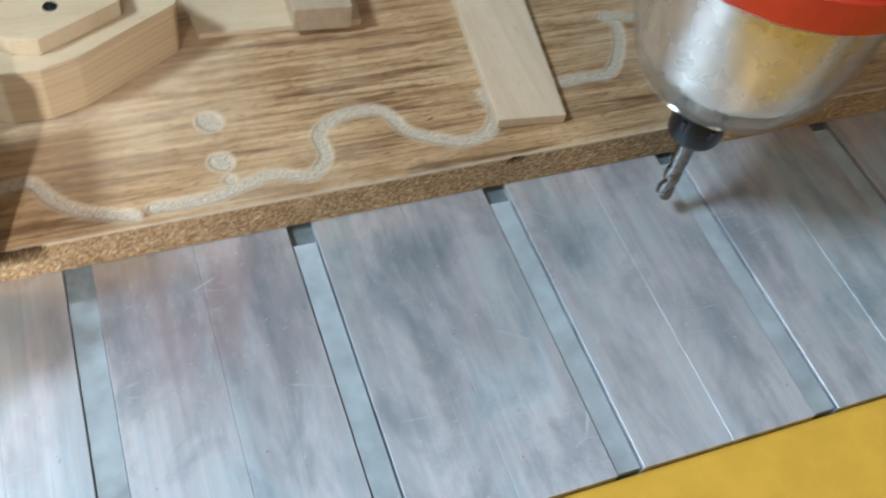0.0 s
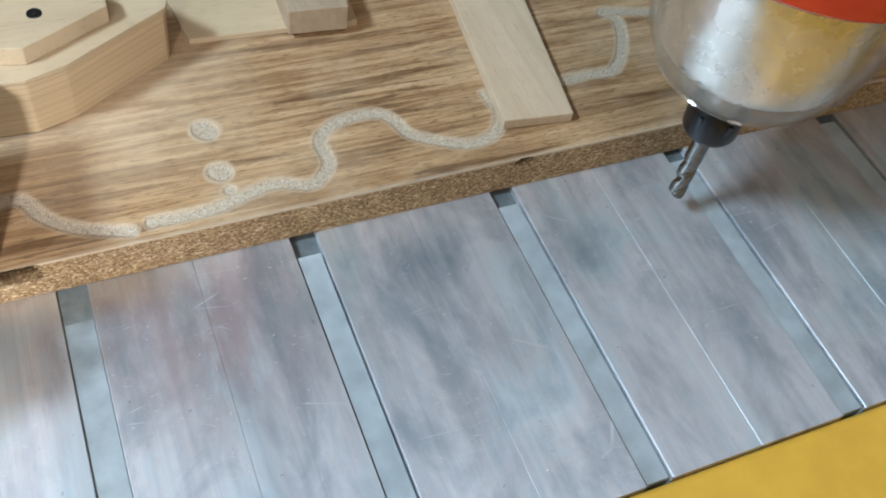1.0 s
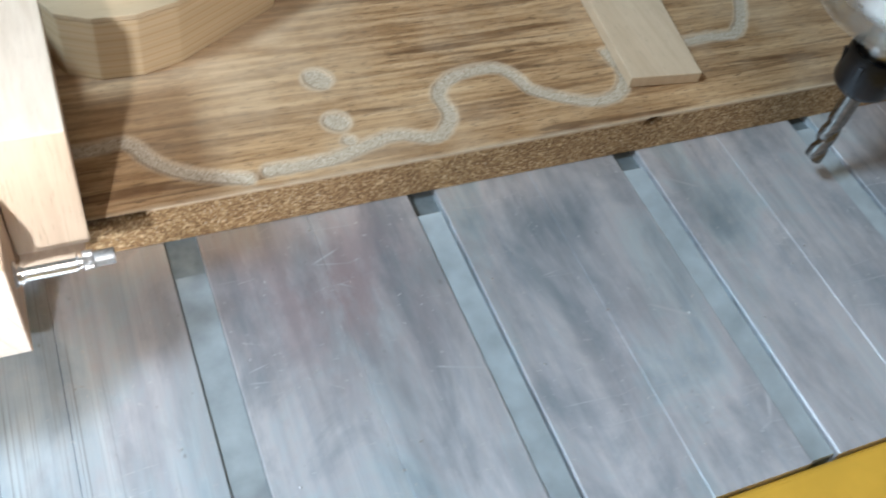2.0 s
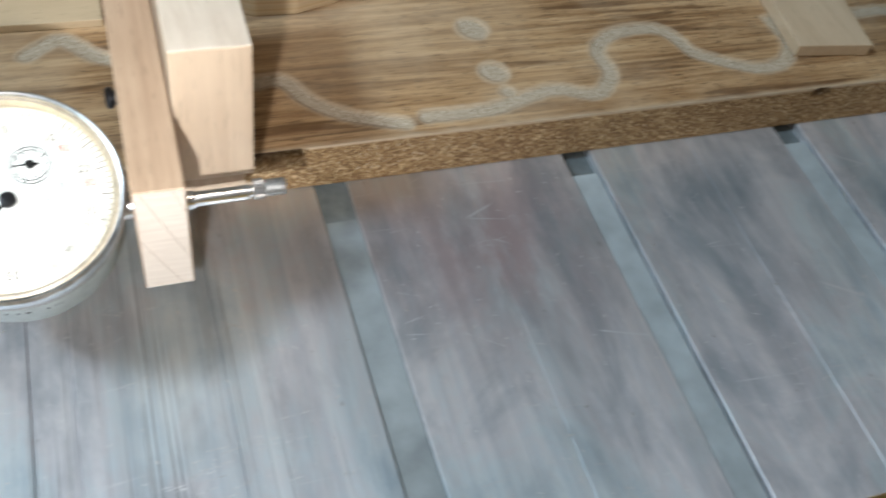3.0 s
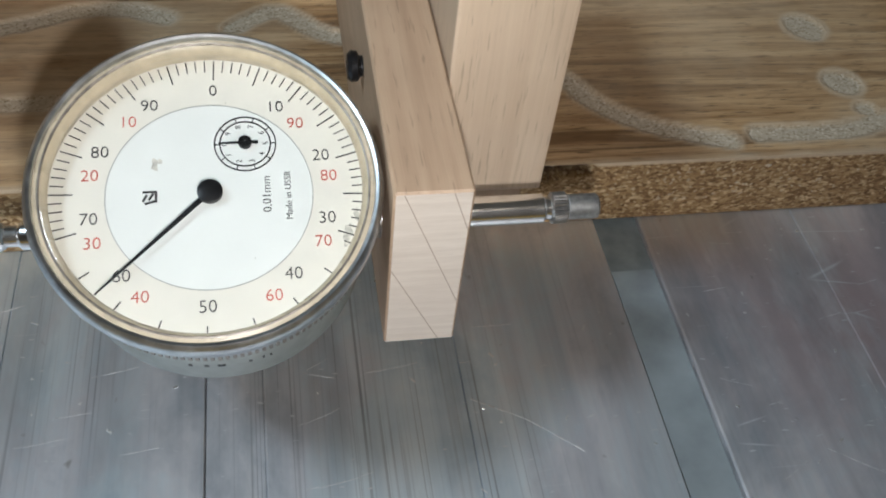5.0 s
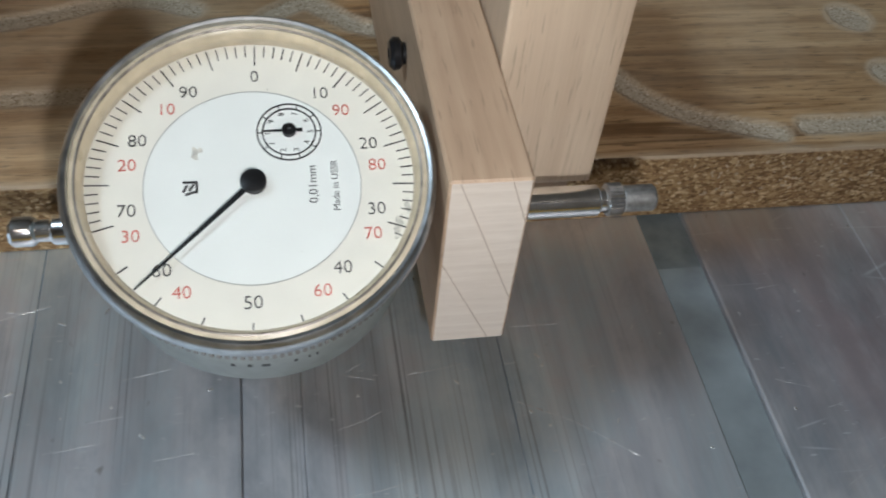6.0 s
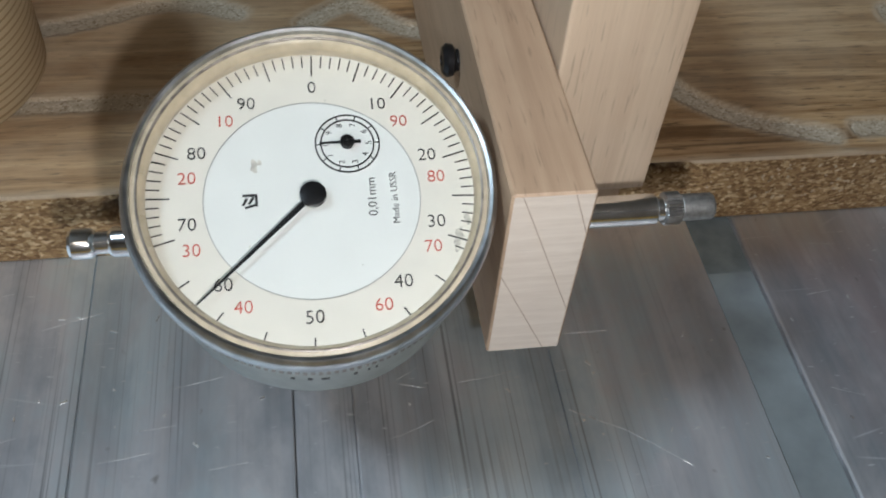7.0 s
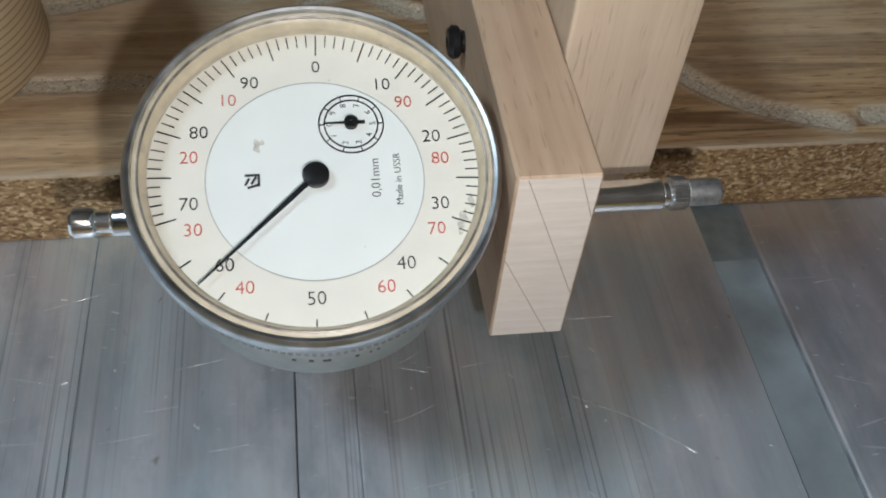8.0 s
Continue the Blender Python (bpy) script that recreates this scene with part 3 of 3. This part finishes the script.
    m = Matrix.Translation((-0.0726, -0.0013, 0.0520)) @ pose(0, 0, 0, 0, -90, 0)
    part("screw_head", lathe([(0.0020, -0.0030), (0.0022, 0.0006), (0.0031, 0.0012), (0.0033, 0.0024), (0.0025, 0.0032), (0.0012, 0.0033), (0.0010, 0.0020)], m, 24), BLACK_OXIDE, h, "black pan screw head standing out of the beam", smooth=True)


holder()


# ---- dial indicator ----
def indicator():
    hub = Vector((-0.1022, -0.0403, 0.0566))
    face = Matrix.Translation(hub) @ pose(0, 0, 0, 20, 0, 0)
    d = thing("dial_indicator", hub - Vector((0, 0, 0.03)), "round white-faced dial indicator with nickel bezel, clamped in the wooden holder", "dial indicator")
    case = part("case", lathe([(0.0235, -0.0225), (0.0262, -0.0218), (0.0268, -0.0205), (0.0268, -0.0034), (0.0264, -0.0030)], face, 96), CASE, d, "grey lacquered case", smooth=True)
    bm = lathe([(0.0272, -0.0038), (0.0279, -0.0034), (0.0279, -0.0006), (0.0277, -0.0002), (0.0286, 0.0004), (0.0290, 0.0014), (0.0290, 0.0034), (0.0287, 0.0044), (0.0281, 0.0049), (0.0276, 0.0047), (0.0274, 0.0040), (0.0272, 0.0010)], face, 128, False)
    bezel = part("bezel", bm, BEZEL, d, "worn nickel bezel", smooth=True)
    # knurled band under the bezel
    bm = bmesh.new()
    for i in range(150):
        a = 2 * math.pi * i / 150
        m = face @ Matrix.Rotation(a, 4, "Z") @ Matrix.Translation((0.0279, 0, -0.0020))
        bmesh.ops.create_cube(bm, size=1.0, matrix=m @ Matrix.Diagonal((0.0008, 0.0006, 0.0026, 1)))
    tagged(part("knurling", bm, KNURL, bezel), kind="stuff")
    part("acrylic_rim", lathe([(0.0274, 0.0040), (0.0268, 0.0043), (0.0260, 0.0038), (0.0254, 0.0028), (0.0254, 0.0022), (0.0264, -0.0007)], face, 128, False), RIM, d, "yellowed acrylic rim of the crystal", smooth=True).visible_shadow = False
    part("rim_groove", lathe([(0.0263, 0.0040), (0.0263, 0.00425), (0.0265, 0.00435), (0.0267, 0.00425)], face, 128, False), KNURL, d, "dirty groove round the rim", smooth=True).visible_shadow = False
    part("crystal", lathe([(0.0270, 0.0040), (0.0260, 0.0043), (0.0150, 0.0046), (0.0002, 0.0047)], face, 96, False), CLEAR, d, "clear crystal", smooth=True).visible_shadow = False
    dial = part("dial_face", lathe([(0.0278, -0.0022), (0.0278, -0.0008), (0.0172, -0.0008), (0.01715, -0.00085)], face, 96, False), DIAL_RING, d, "cream numbered scale ring")
    part("dial_centre", lathe([(0.0171, -0.0020), (0.0171, -0.00075), (0.0002, -0.00075)], face, 96, False), DIAL, d, "white dial centre")
    part("ring_line", lathe([(0.01705, -0.0007), (0.01705, -0.00062), (0.01720, -0.00062), (0.01720, -0.0007)], face, 96, False), GREY_INK, dial)
    up = -0.00070
    DIAL_TURN = radians(2.65)
    short = bmesh.new()
    for i in range(100):
        if 31 < i < 70 and i % 5:
            continue
        a = -2 * math.pi * i / 100 - DIAL_TURN
        r0, r1, w = (0.0223, 0.0261, 0.00021) if i % 5 == 0 else (0.0239, 0.0261, 0.00018)
        if 31 < i < 70:
            r0, r1 = 0.0232, 0.0252
        m = face @ Matrix.Rotation(a, 4, "Z") @ Matrix.Translation((0, (r0 + r1) / 2, up)) @ Matrix.Diagonal((w, r1 - r0, 0.0001, 1))
        bmesh.ops.create_cube(short, size=1.0, matrix=m)
    part("scale_marks", short, INK, dial)
    lean = (0, 3.6, 3.6, 5.0, 7.5, 0, -7.5, -5.0, -5.0, -3.6)
    red_lean = (0, 8.3, 5.7, 4.9, 4.8, 0, -4.2, -4.9, -5.7, -8.3)
    for i in range(10):
        a = 2 * math.pi * i / 10 + DIAL_TURN - radians(lean[i])
        lettering("numeral", str(10 * i), 0.0031, face @ Matrix.Translation((0.0200 * math.sin(a), 0.0200 * math.cos(a), up)), INK, dial)
        if i % 5:
            b = 2 * math.pi * i / 10 + DIAL_TURN + radians(red_lean[i])
            lettering("numeral", str(100 - 10 * i), 0.0030, face @ Matrix.Translation((0.0203 * math.sin(b), 0.0203 * math.cos(b) - 0.0009, up)), RED_INK, dial)
    for sx, sy, sr, turn in ((0.0226, -0.0078, 0.0016, 0.2), (0.0221, -0.0098, 0.0011, 1.0), (0.0243, -0.0050, 0.0011, 2.0), (-0.0090, 0.0062, 0.0013, 1.6), (-0.0082, 0.0066, 0.0008, 0.4), (0.0030, 0.0175, 0.00028, 0.1), (-0.0102, -0.0078, 0.00022, 0.1), (0.0069, -0.0120, 0.00020, 0.6)):
        rnd = random.Random(sx)
        pts = []
        for k in range(12):
            q = 2 * math.pi * k / 12
            rr = sr * rnd.uniform(0.45, 1.1) * (1.0 if sr > 0.001 else 0.8)
            pts.append((sx + rr * 0.6 * math.cos(q + turn), sy + rr * 1.2 * math.sin(q + turn)))
        part("stain", moved(prism(pts, up - 0.00004, up + 0.00001), face), STAIN, dial)
    # small turn counter
    small = Vector((0.0061, 0.0093, 0))
    sf = face @ Matrix.Translation(small)
    for r in (0.0052, 0.0043):
        part("counter_ring", lathe([(r - 0.00012, up), (r - 0.00012, up + 0.00012), (r + 0.00012, up + 0.00012), (r + 0.00012, up)], sf, 64, False), INK, dial)
    bm = bmesh.new()
    for i in range(10):
        m = sf @ Matrix.Rotation(2 * math.pi * i / 10, 4, "Z") @ Matrix.Translation((-0.00475, 0, up)) @ Matrix.Diagonal((0.0009, 0.00018, 0.0001, 1))
        bmesh.ops.create_cube(bm, size=1.0, matrix=m)
    part("counter_marks", bm, INK, dial)
    for i in range(10):
        a = radians(180 + 36 * i)
        m = sf @ Matrix.Translation((0.0035 * math.cos(a), 0.0035 * math.sin(a), up)) @ Matrix.Rotation(math.pi / 2, 4, "Z")
        lettering("counter_numeral", str(i), 0.0014, m, INK, dial)
    quarter = Matrix.Rotation(math.pi / 2, 4, "Z")
    lettering("unit_text", "0,01mm", 0.0021, face @ Matrix.Translation((0.0094, -0.0004, up)) @ quarter, INK, dial)
    lettering("origin_text", "Made in USSR", 0.00160, face @ Matrix.Translation((0.0130, -0.0008, up)) @ quarter, INK, dial)
    for dx, dy, sx, sy, turn in ((-0.0099, 0.0009, 0.0023, 0.0004, 0), (-0.0089, -0.0001, 0.0004, 0.0019, 0), (-0.0098, -0.0010, 0.0019, 0.0004, 16), (-0.0107, -0.0002, 0.0004, 0.0014, -28), (-0.0097, 0.0000, 0.0004, 0.0014, -32)):
        bm = bmesh.new()
        bmesh.ops.create_cube(bm, size=1.0, matrix=face @ Matrix.Translation((dx, dy, up)) @ Matrix.Rotation(radians(turn), 4, "Z") @ Matrix.Diagonal((sx, sy, 0.0001, 1)))
        part("maker_mark", bm, INK, dial)
    # pointers
    def hand(name, at, length, tail, w0, w1, angle, z, r):
        pts = [(-w0, 0), (-w1, length), (w1, length), (w0, 0), (w0 * 1.2, -tail), (-w0 * 1.2, -tail)]
        m = face @ Matrix.Translation((at[0], at[1], 0)) @ Matrix.Rotation(radians(-angle), 4, "Z")
        hd = part(name, moved(prism(pts, z, z + 0.00015), m), BLACK_OXIDE, d, "black pointer")
        part("hub_cap", lathe([(r, z - 0.0003), (r, z + 0.0005), (r * 0.9, z + 0.0006), (0.0002, z + 0.0006)], face @ Matrix.Translation((at[0], at[1], 0)), 40, False), BLACK_OXIDE, hd, smooth=True)
    hand("pointer", (0, 0), 0.0250, 0.001, 0.00050, 0.00010, 227.0, 0.0003, 0.0021)
    hand("counter_pointer", (0.0061, 0.0093), 0.0045, 0.0022, 0.00026, 0.00010, -90, -0.0002, 0.00115)
    # spindle rod, stem and cap
    ax = face @ Vector((0, 0, -0.0143))
    rod = Matrix.Translation((0, ax.y, ax.z)) @ pose(0, 0, 0, 0, 90, 0)
    part("stem", lathe([(0.0040, -0.0760), (0.0040, -0.0585), (0.0036, -0.0580)], rod, 40), STEEL, d, smooth=True)
    part("plunger", lathe([(0.0036, -0.0582), (0.0036, -0.0562), (0.0029, -0.0558), (0.0029, -0.0412), (0.0022, -0.0406), (0.0022, -0.0396)], rod, 40), CHROME, d, "polished chrome plunger", smooth=True)
    bm = lathe([(0.0024, -0.0396), (0.0028, -0.0392), (0.0028, -0.0366), (0.0024, -0.0362)], rod, 56)
    axis = rod.translation
    for v in bm.verts:
        off = Vector((0, v.co.y - axis.y, v.co.z - axis.z))
        if off.length > 0.0027 and round(math.atan2(off.z, off.y) / (2 * math.pi) * 56) % 2:
            v.co += off.normalized() * 0.0003
    part("knurled_collar", bm, STEEL, d, "knurled steel collar")
    part("contact_tip", lathe([(0.0022, -0.0364), (0.0025, -0.0360), (0.0025, -0.0304), (0.0022, -0.0300)], rod, 40), FROST, d, "dull etched contact tip", smooth=True)
    part("end_cap", lathe([(0.0021, -0.1428), (0.0026, -0.1422), (0.0026, -0.1394), (0.0023, -0.1388), (0.0019, -0.1385), (0.0019, -0.1364), (0.0023, -0.1361), (0.0026, -0.1356), (0.0026, -0.1260)], rod, 40), CHROME, d, "chrome end cap", smooth=True)
    # writing round the case, too worn to read
    rnd = random.Random(5)
    for i in range(7):
        a = radians(-104 + 5.0 * i + 5 * rnd.random())
        bm = bmesh.new()
        bmesh.ops.create_cube(bm, size=1.0, matrix=face @ Matrix.Rotation(a, 4, "Z") @ Matrix.Translation((0.02682, 0, -0.012)) @ Matrix.Diagonal((0.0001, 0.0003 + 0.0005 * rnd.random(), 0.0011, 1)))
        part("stamped_mark", bm, INK, case)


indicator()


# ---- spindle with cutter ----
def spindle(x, y):
    s = thing("spindle", (x, y, 0.0155), "router spindle with red ring, clear dust shield and end mill", "spindle")
    at = Matrix.Translation((x, y, 0))
    z0, z1, r, steps = 0.0155, 0.0400, 0.0040, 36
    bm = bmesh.new()
    rings = []
    for k in range(25):
        u = k / 24
        z = z0 + (z1 - z0) * u
        ring = []
        for i in range(steps):
            a = 2 * math.pi * i / steps
            cut = 0.5 + 0.5 * math.cos(2 * (a - u * 6.5))
            fade = min(1.0, (1 - u) * 4)
            rr = r * (1 - 0.30 * fade * cut ** 3)
            ring.append(bm.verts.new((x + rr * math.cos(a), y + rr * math.sin(a), z + (0.0008 * cut if k == 0 else 0))))
        rings.append(ring)
    for a, b in zip(rings, rings[1:]):
        for i in range(steps):
            j = (i + 1) % steps
            bm.faces.new((a[i], a[j], b[j], b[i]))
    bm.faces.new(rings[0][::-1]), bm.faces.new(rings[-1])
    mill = part("end_mill", bm, TOOL, s, "fluted steel end mill", smooth=True)
    part("shank", lathe([(0.0040, 0.0398), (0.0040, 0.0600)], at, 32), TOOL, mill, smooth=True)
    part("collet_nut", lathe([(0.0050, 0.0553), (0.0090, 0.0556), (0.0110, 0.0575), (0.0120, 0.0596), (0.0120, 0.0728), (0.0114, 0.0742), (0.0098, 0.0744), (0.0096, 0.0730)], at, 48, False), BLACK_OXIDE, s, "black collet nut", smooth=True)
    for i in range(6):
        a = radians(60 * i + 20)
        m = at @ Matrix.Rotation(a, 4, "Z") @ Matrix.Translation((0.0118, 0, 0.0672)) @ pose(0, 0, 0, 0, 12, 0) @ Matrix.Diagonal((0.0012, 0.0022, 0.009, 1))
        bm = bmesh.new()
        bmesh.ops.create_cube(bm, size=1.0, matrix=m)
        bmesh.ops.bevel(bm, geom=list(bm.edges), offset=0.0003, segments=1, affect="EDGES")
        part("nut_lug", bm, BLACK_OXIDE, s)
    part("nose_shaft", lathe([(0.0080, 0.0715), (0.0080, 0.0900), (0.0140, 0.0902), (0.0140, 0.1025)], at, 48), STEEL, s, "ground steel nose", smooth=True)
    part("body", lathe([(0.0205, 0.1015), (0.0340, 0.1018), (0.0372, 0.1050), (0.0384, 0.1085), (0.0386, 0.1660)], at, 96), SPINDLE_ALU, s, "turned aluminium body", smooth=True)
    part("red_ring", lathe([(0.0390, 0.1590), (0.0535, 0.1595), (0.0555, 0.1615), (0.0560, 0.1740), (0.0542, 0.1758), (0.0542, 0.1778), (0.0560, 0.1796), (0.0560, 0.1920), (0.0540, 0.1938), (0.0390, 0.1940)], at, 96), RED, s, "red painted clamp ring", smooth=True)
    part("motor", lathe([(0.0400, 0.1941), (0.0400, 0.31), (0.038, 0.314)], at, 64), SPINDLE_ALU, s, smooth=True)
    outer = [(0.0215, 0.0945), (0.0340, 0.0945), (0.0354, 0.0954), (0.0385, 0.1010), (0.0418, 0.1075), (0.0448, 0.1190), (0.0468, 0.1320), (0.0472, 0.1588)]
    inner = [(r - 0.0008, h + 0.0008) for r, h in outer[:0:-1]]
    inner[0] = (outer[-1][0] - 0.0008, outer[-1][1])
    shield = part("dust_shield", lathe(outer + inner + [(0.0215, 0.0953)], at, 96, False), SHIELD, s, "dusty clear plastic shield", smooth=True)
    part("shield_lip", lathe([(0.0215, 0.0930), (0.0340, 0.0930), (0.0350, 0.0937), (0.0343, 0.0944), (0.0215, 0.0944)], at, 96, False), SHIELD, shield, smooth=True)


spindle(0.2585, -0.0350)


# ---- wooden bits on the board ----
def batten(name, near_l, near_r, far_l, far_r, z0, z1, mat, label):
    bm = prism([near_l, near_r, far_r, far_l], z0, z1, 0.0006)
    tagged(part(name, bm, mat), label, "wood strip")


def far(n, f, y):
    k = (y - n[1]) / (f[1] - n[1])
    return (n[0] + (f[0] - n[0]) * k, y)


batten("wood_strip", (0.1924, 0.0189), (0.2270, 0.0150), far((0.1924, 0.0189), (0.2059, 0.1392), 0.42), far((0.2270, 0.015), (0.2442, 0.1296), 0.42), TOP + 0.0002, TOP + 0.006, PINE, "flat pale pine strip lying on the board")
batten("wood_batten", (0.1140, 0.1010), (0.1430, 0.0985), far((0.1135, 0.0997), (0.1154, 0.1505), 0.38), far((0.1424, 0.0977), (0.147, 0.1426), 0.38), TOP + 0.0035, TOP + 0.0175, GREYWOOD, "short weathered wooden batten lying on the plywood sheet")
tagged(part("plywood_sheet", prism([(0.0682, 0.1085), (0.150, 0.1040), (0.165, 0.40), (0.030, 0.40)], TOP + 0.0002, TOP + 0.0034, 0.0003), PLY), "thin pale plywood sheet lying on the board", "plywood")
tagged(part("plywood_offcut", prism([(-0.36, 0.0722), (-0.0740, 0.0702), (-0.0740, 0.40), (-0.36, 0.40)], TOP + 0.0002, TOP + 0.0034, 0.0003), PLY), "thin pale plywood offcut lying on the board", "plywood")


def jig():
    j = thing("plywood_jig", (0.01, 0.11, TOP), "stacked glued plywood jig with a drilled top plate", "jig")
    out = [(-0.040, 0.105), (-0.0385, 0.088), (-0.0320, 0.0750), (-0.020, 0.0695), (-0.004, 0.0690), (0.012, 0.0740), (0.0570, 0.1010), (0.0590, 0.1065), (0.0195, 0.1531), (-0.040, 0.1531)]
    part("body", prism(out, TOP + 0.0001, 0.0475, 0.0008), JIGWOOD, j, "layered plywood body")
    plate = part("lower_plate", prism([(x * 1.02, y) for x, y in out], 0.0476, 0.0500, 0.0004), PLY, j)
    top = prism([(-0.024, 0.088), (-0.014, 0.0800), (-0.002, 0.0775), (0.0340, 0.0965), (0.0335, 0.106), (0.0070, 0.1320), (-0.024, 0.132)], 0.0501, 0.0590, 0.0006)
    part("top_plate", top, PLY, j)
    # flat black disc on the plate paints the dark inside of the hole
    part("drilled_hole", lathe([(0.0002, 0.0592), (0.0024, 0.0592), (0.0030, 0.0594), (0.0032, 0.0590)], Matrix.Translation((0.0051, 0.0975, 0)), 24, False), BLACK_OXIDE, j, "drilled hole, its inner dark painted as a black disc")


jig()
post = part("turned_post", lathe([(0.0300, TOP + 0.0001), (0.0305, TOP + 0.001), (0.0305, 0.0750), (0.0295, 0.0760)], Matrix.Translation((-0.1925, 0.0420, 0)), 72), PLIES, smooth=True)
tagged(post, "round plywood post with visible layers standing on the board", "wood post")


def black_screw():
    s = thing("black_screw", (0.0464, 0.1435, TOP + 0.0035), "black drywall screw driven slantwise beside the jig", "screw")
    a, b = Vector((0.0440, 0.1470, TOP + 0.0034)), Vector((0.0570, 0.1405, 0.0415))
    d = (b - a)
    m = Matrix.Translation(a) @ d.to_track_quat("Z", "Y").to_matrix().to_4x4()
    n = d.length
    prof = []
    for i in range(24):
        prof.append((0.0011 + (0.0006 if i % 2 else 0.0), n * 0.85 * i / 24))
    part("shaft", lathe(prof, m, 20), BLACK_OXIDE, s)
    part("head", lathe([(0.0013, n * 0.84), (0.0020, n * 0.88), (0.0043, n), (0.0043, n + 0.0006), (0.0020, n + 0.0008), (0.0012, n + 0.0002)], m, 28), BLACK_OXIDE, s, smooth=True)


black_screw()


# ---- swarf on the bed ----
def swarf():
    rnd = random.Random(11)
    bm = bmesh.new()
    for i in range(260):
        x, y = rnd.uniform(-0.25, 0.36), rnd.uniform(-0.15, -0.004)
        if (x % PITCH) > PITCH - SLOT_W:
            continue
        l, w = rnd.uniform(0.0004, 0.0016), rnd.uniform(0.0002, 0.0005)
        m = Matrix.Translation((x, y, 0.00012)) @ pose(0, 0, 0, rnd.uniform(-5, 5), rnd.uniform(-5, 5), rnd.uniform(0, 180)) @ Matrix.Diagonal((l, w, 0.00015, 1))
        bmesh.ops.create_cube(bm, size=1.0, matrix=m)
    tagged(part("swarf", bm, SWARF), "bright metal chips and dust scattered on the bed", "swarf", kind="stuff")


swarf()


def scratches():
    rnd = random.Random(23)
    bm = bmesh.new()
    for i in range(110):
        x, y = rnd.uniform(-0.24, 0.34), rnd.uniform(-0.148, -0.006)
        l, turn = rnd.uniform(0.002, 0.014), rnd.choice((rnd.uniform(-25, 30), rnd.uniform(-10, 15)))
        for k in range(5):
            u = (k - 2) / 5 * l
            m = Matrix.Translation((x, y, 0.00002)) @ pose(0, 0, 0, 0, 0, turn) @ Matrix.Translation((u, 0.8 * u * u / l * rnd.uniform(-0.2, 0.25), 0)) @ Matrix.Diagonal((l / 5.2, rnd.uniform(0.00006, 0.00015), 0.00005, 1))
            if (m.translation.x % PITCH) < PITCH - SLOT_W - 0.002:
                bmesh.ops.create_cube(bm, size=1.0, matrix=m)
    # long dragged scratches and the scuffed patch by the filled slot
    drags = [(-0.160, -0.020, -0.147, -0.016), (-0.132, -0.037, -0.122, -0.035), (-0.125, -0.056, -0.117, -0.055), (-0.088, -0.040, -0.081, -0.042), (-0.053, -0.050, -0.042, -0.056), (-0.042, -0.056, -0.031, -0.065), (0.022, -0.070, 0.034, -0.078), (-0.050, -0.031, -0.040, -0.031), (0.150, -0.115, 0.161, -0.119), (0.0398, -0.050, 0.0402, -0.078), (0.0402, -0.078, 0.0404, -0.104)]
    for i in range(34):
        x, y = rnd.uniform(-0.080, -0.040), rnd.uniform(-0.108, -0.088)
        l = rnd.uniform(0.002, 0.007)
        drags.append((x, y, x + l, y + l * rnd.uniform(0.0, 0.25)))
    for i in range(26):
        x, y = rnd.uniform(0.02, 0.18), rnd.uniform(-0.135, -0.075)
        l = rnd.uniform(0.0015, 0.005)
        drags.append((x, y, x + l, y + l * rnd.uniform(-0.6, 0.3)))
    for x0, y0, x1, y1 in drags:
        for k in range(6):
            u0, u1 = k / 6, (k + rnd.uniform(0.6, 1.05)) / 6
            a, b = Vector((x0 + (x1 - x0) * u0, y0 + (y1 - y0) * u0, 0)), Vector((x0 + (x1 - x0) * u1, y0 + (y1 - y0) * u1, 0))
            if (a.x % PITCH) > PITCH - SLOT_W - 0.002:
                continue
            m = Matrix.Translation((a + b) / 2 + Vector((0, 0, 0.00003))) @ Matrix.Rotation(math.atan2(b.y - a.y, b.x - a.x), 4, "Z") @ Matrix.Diagonal(((b - a).length, rnd.uniform(0.00008, 0.00026), 0.00006, 1))
            bmesh.ops.create_cube(bm, size=1.0, matrix=m @ Matrix.Rotation(radians(rnd.uniform(-25, 25)), 4, "X"))
    tagged(part("scratches", bm, SCRATCH, bed, "fine bright scratches on the bed"), kind="stuff")


scratches()
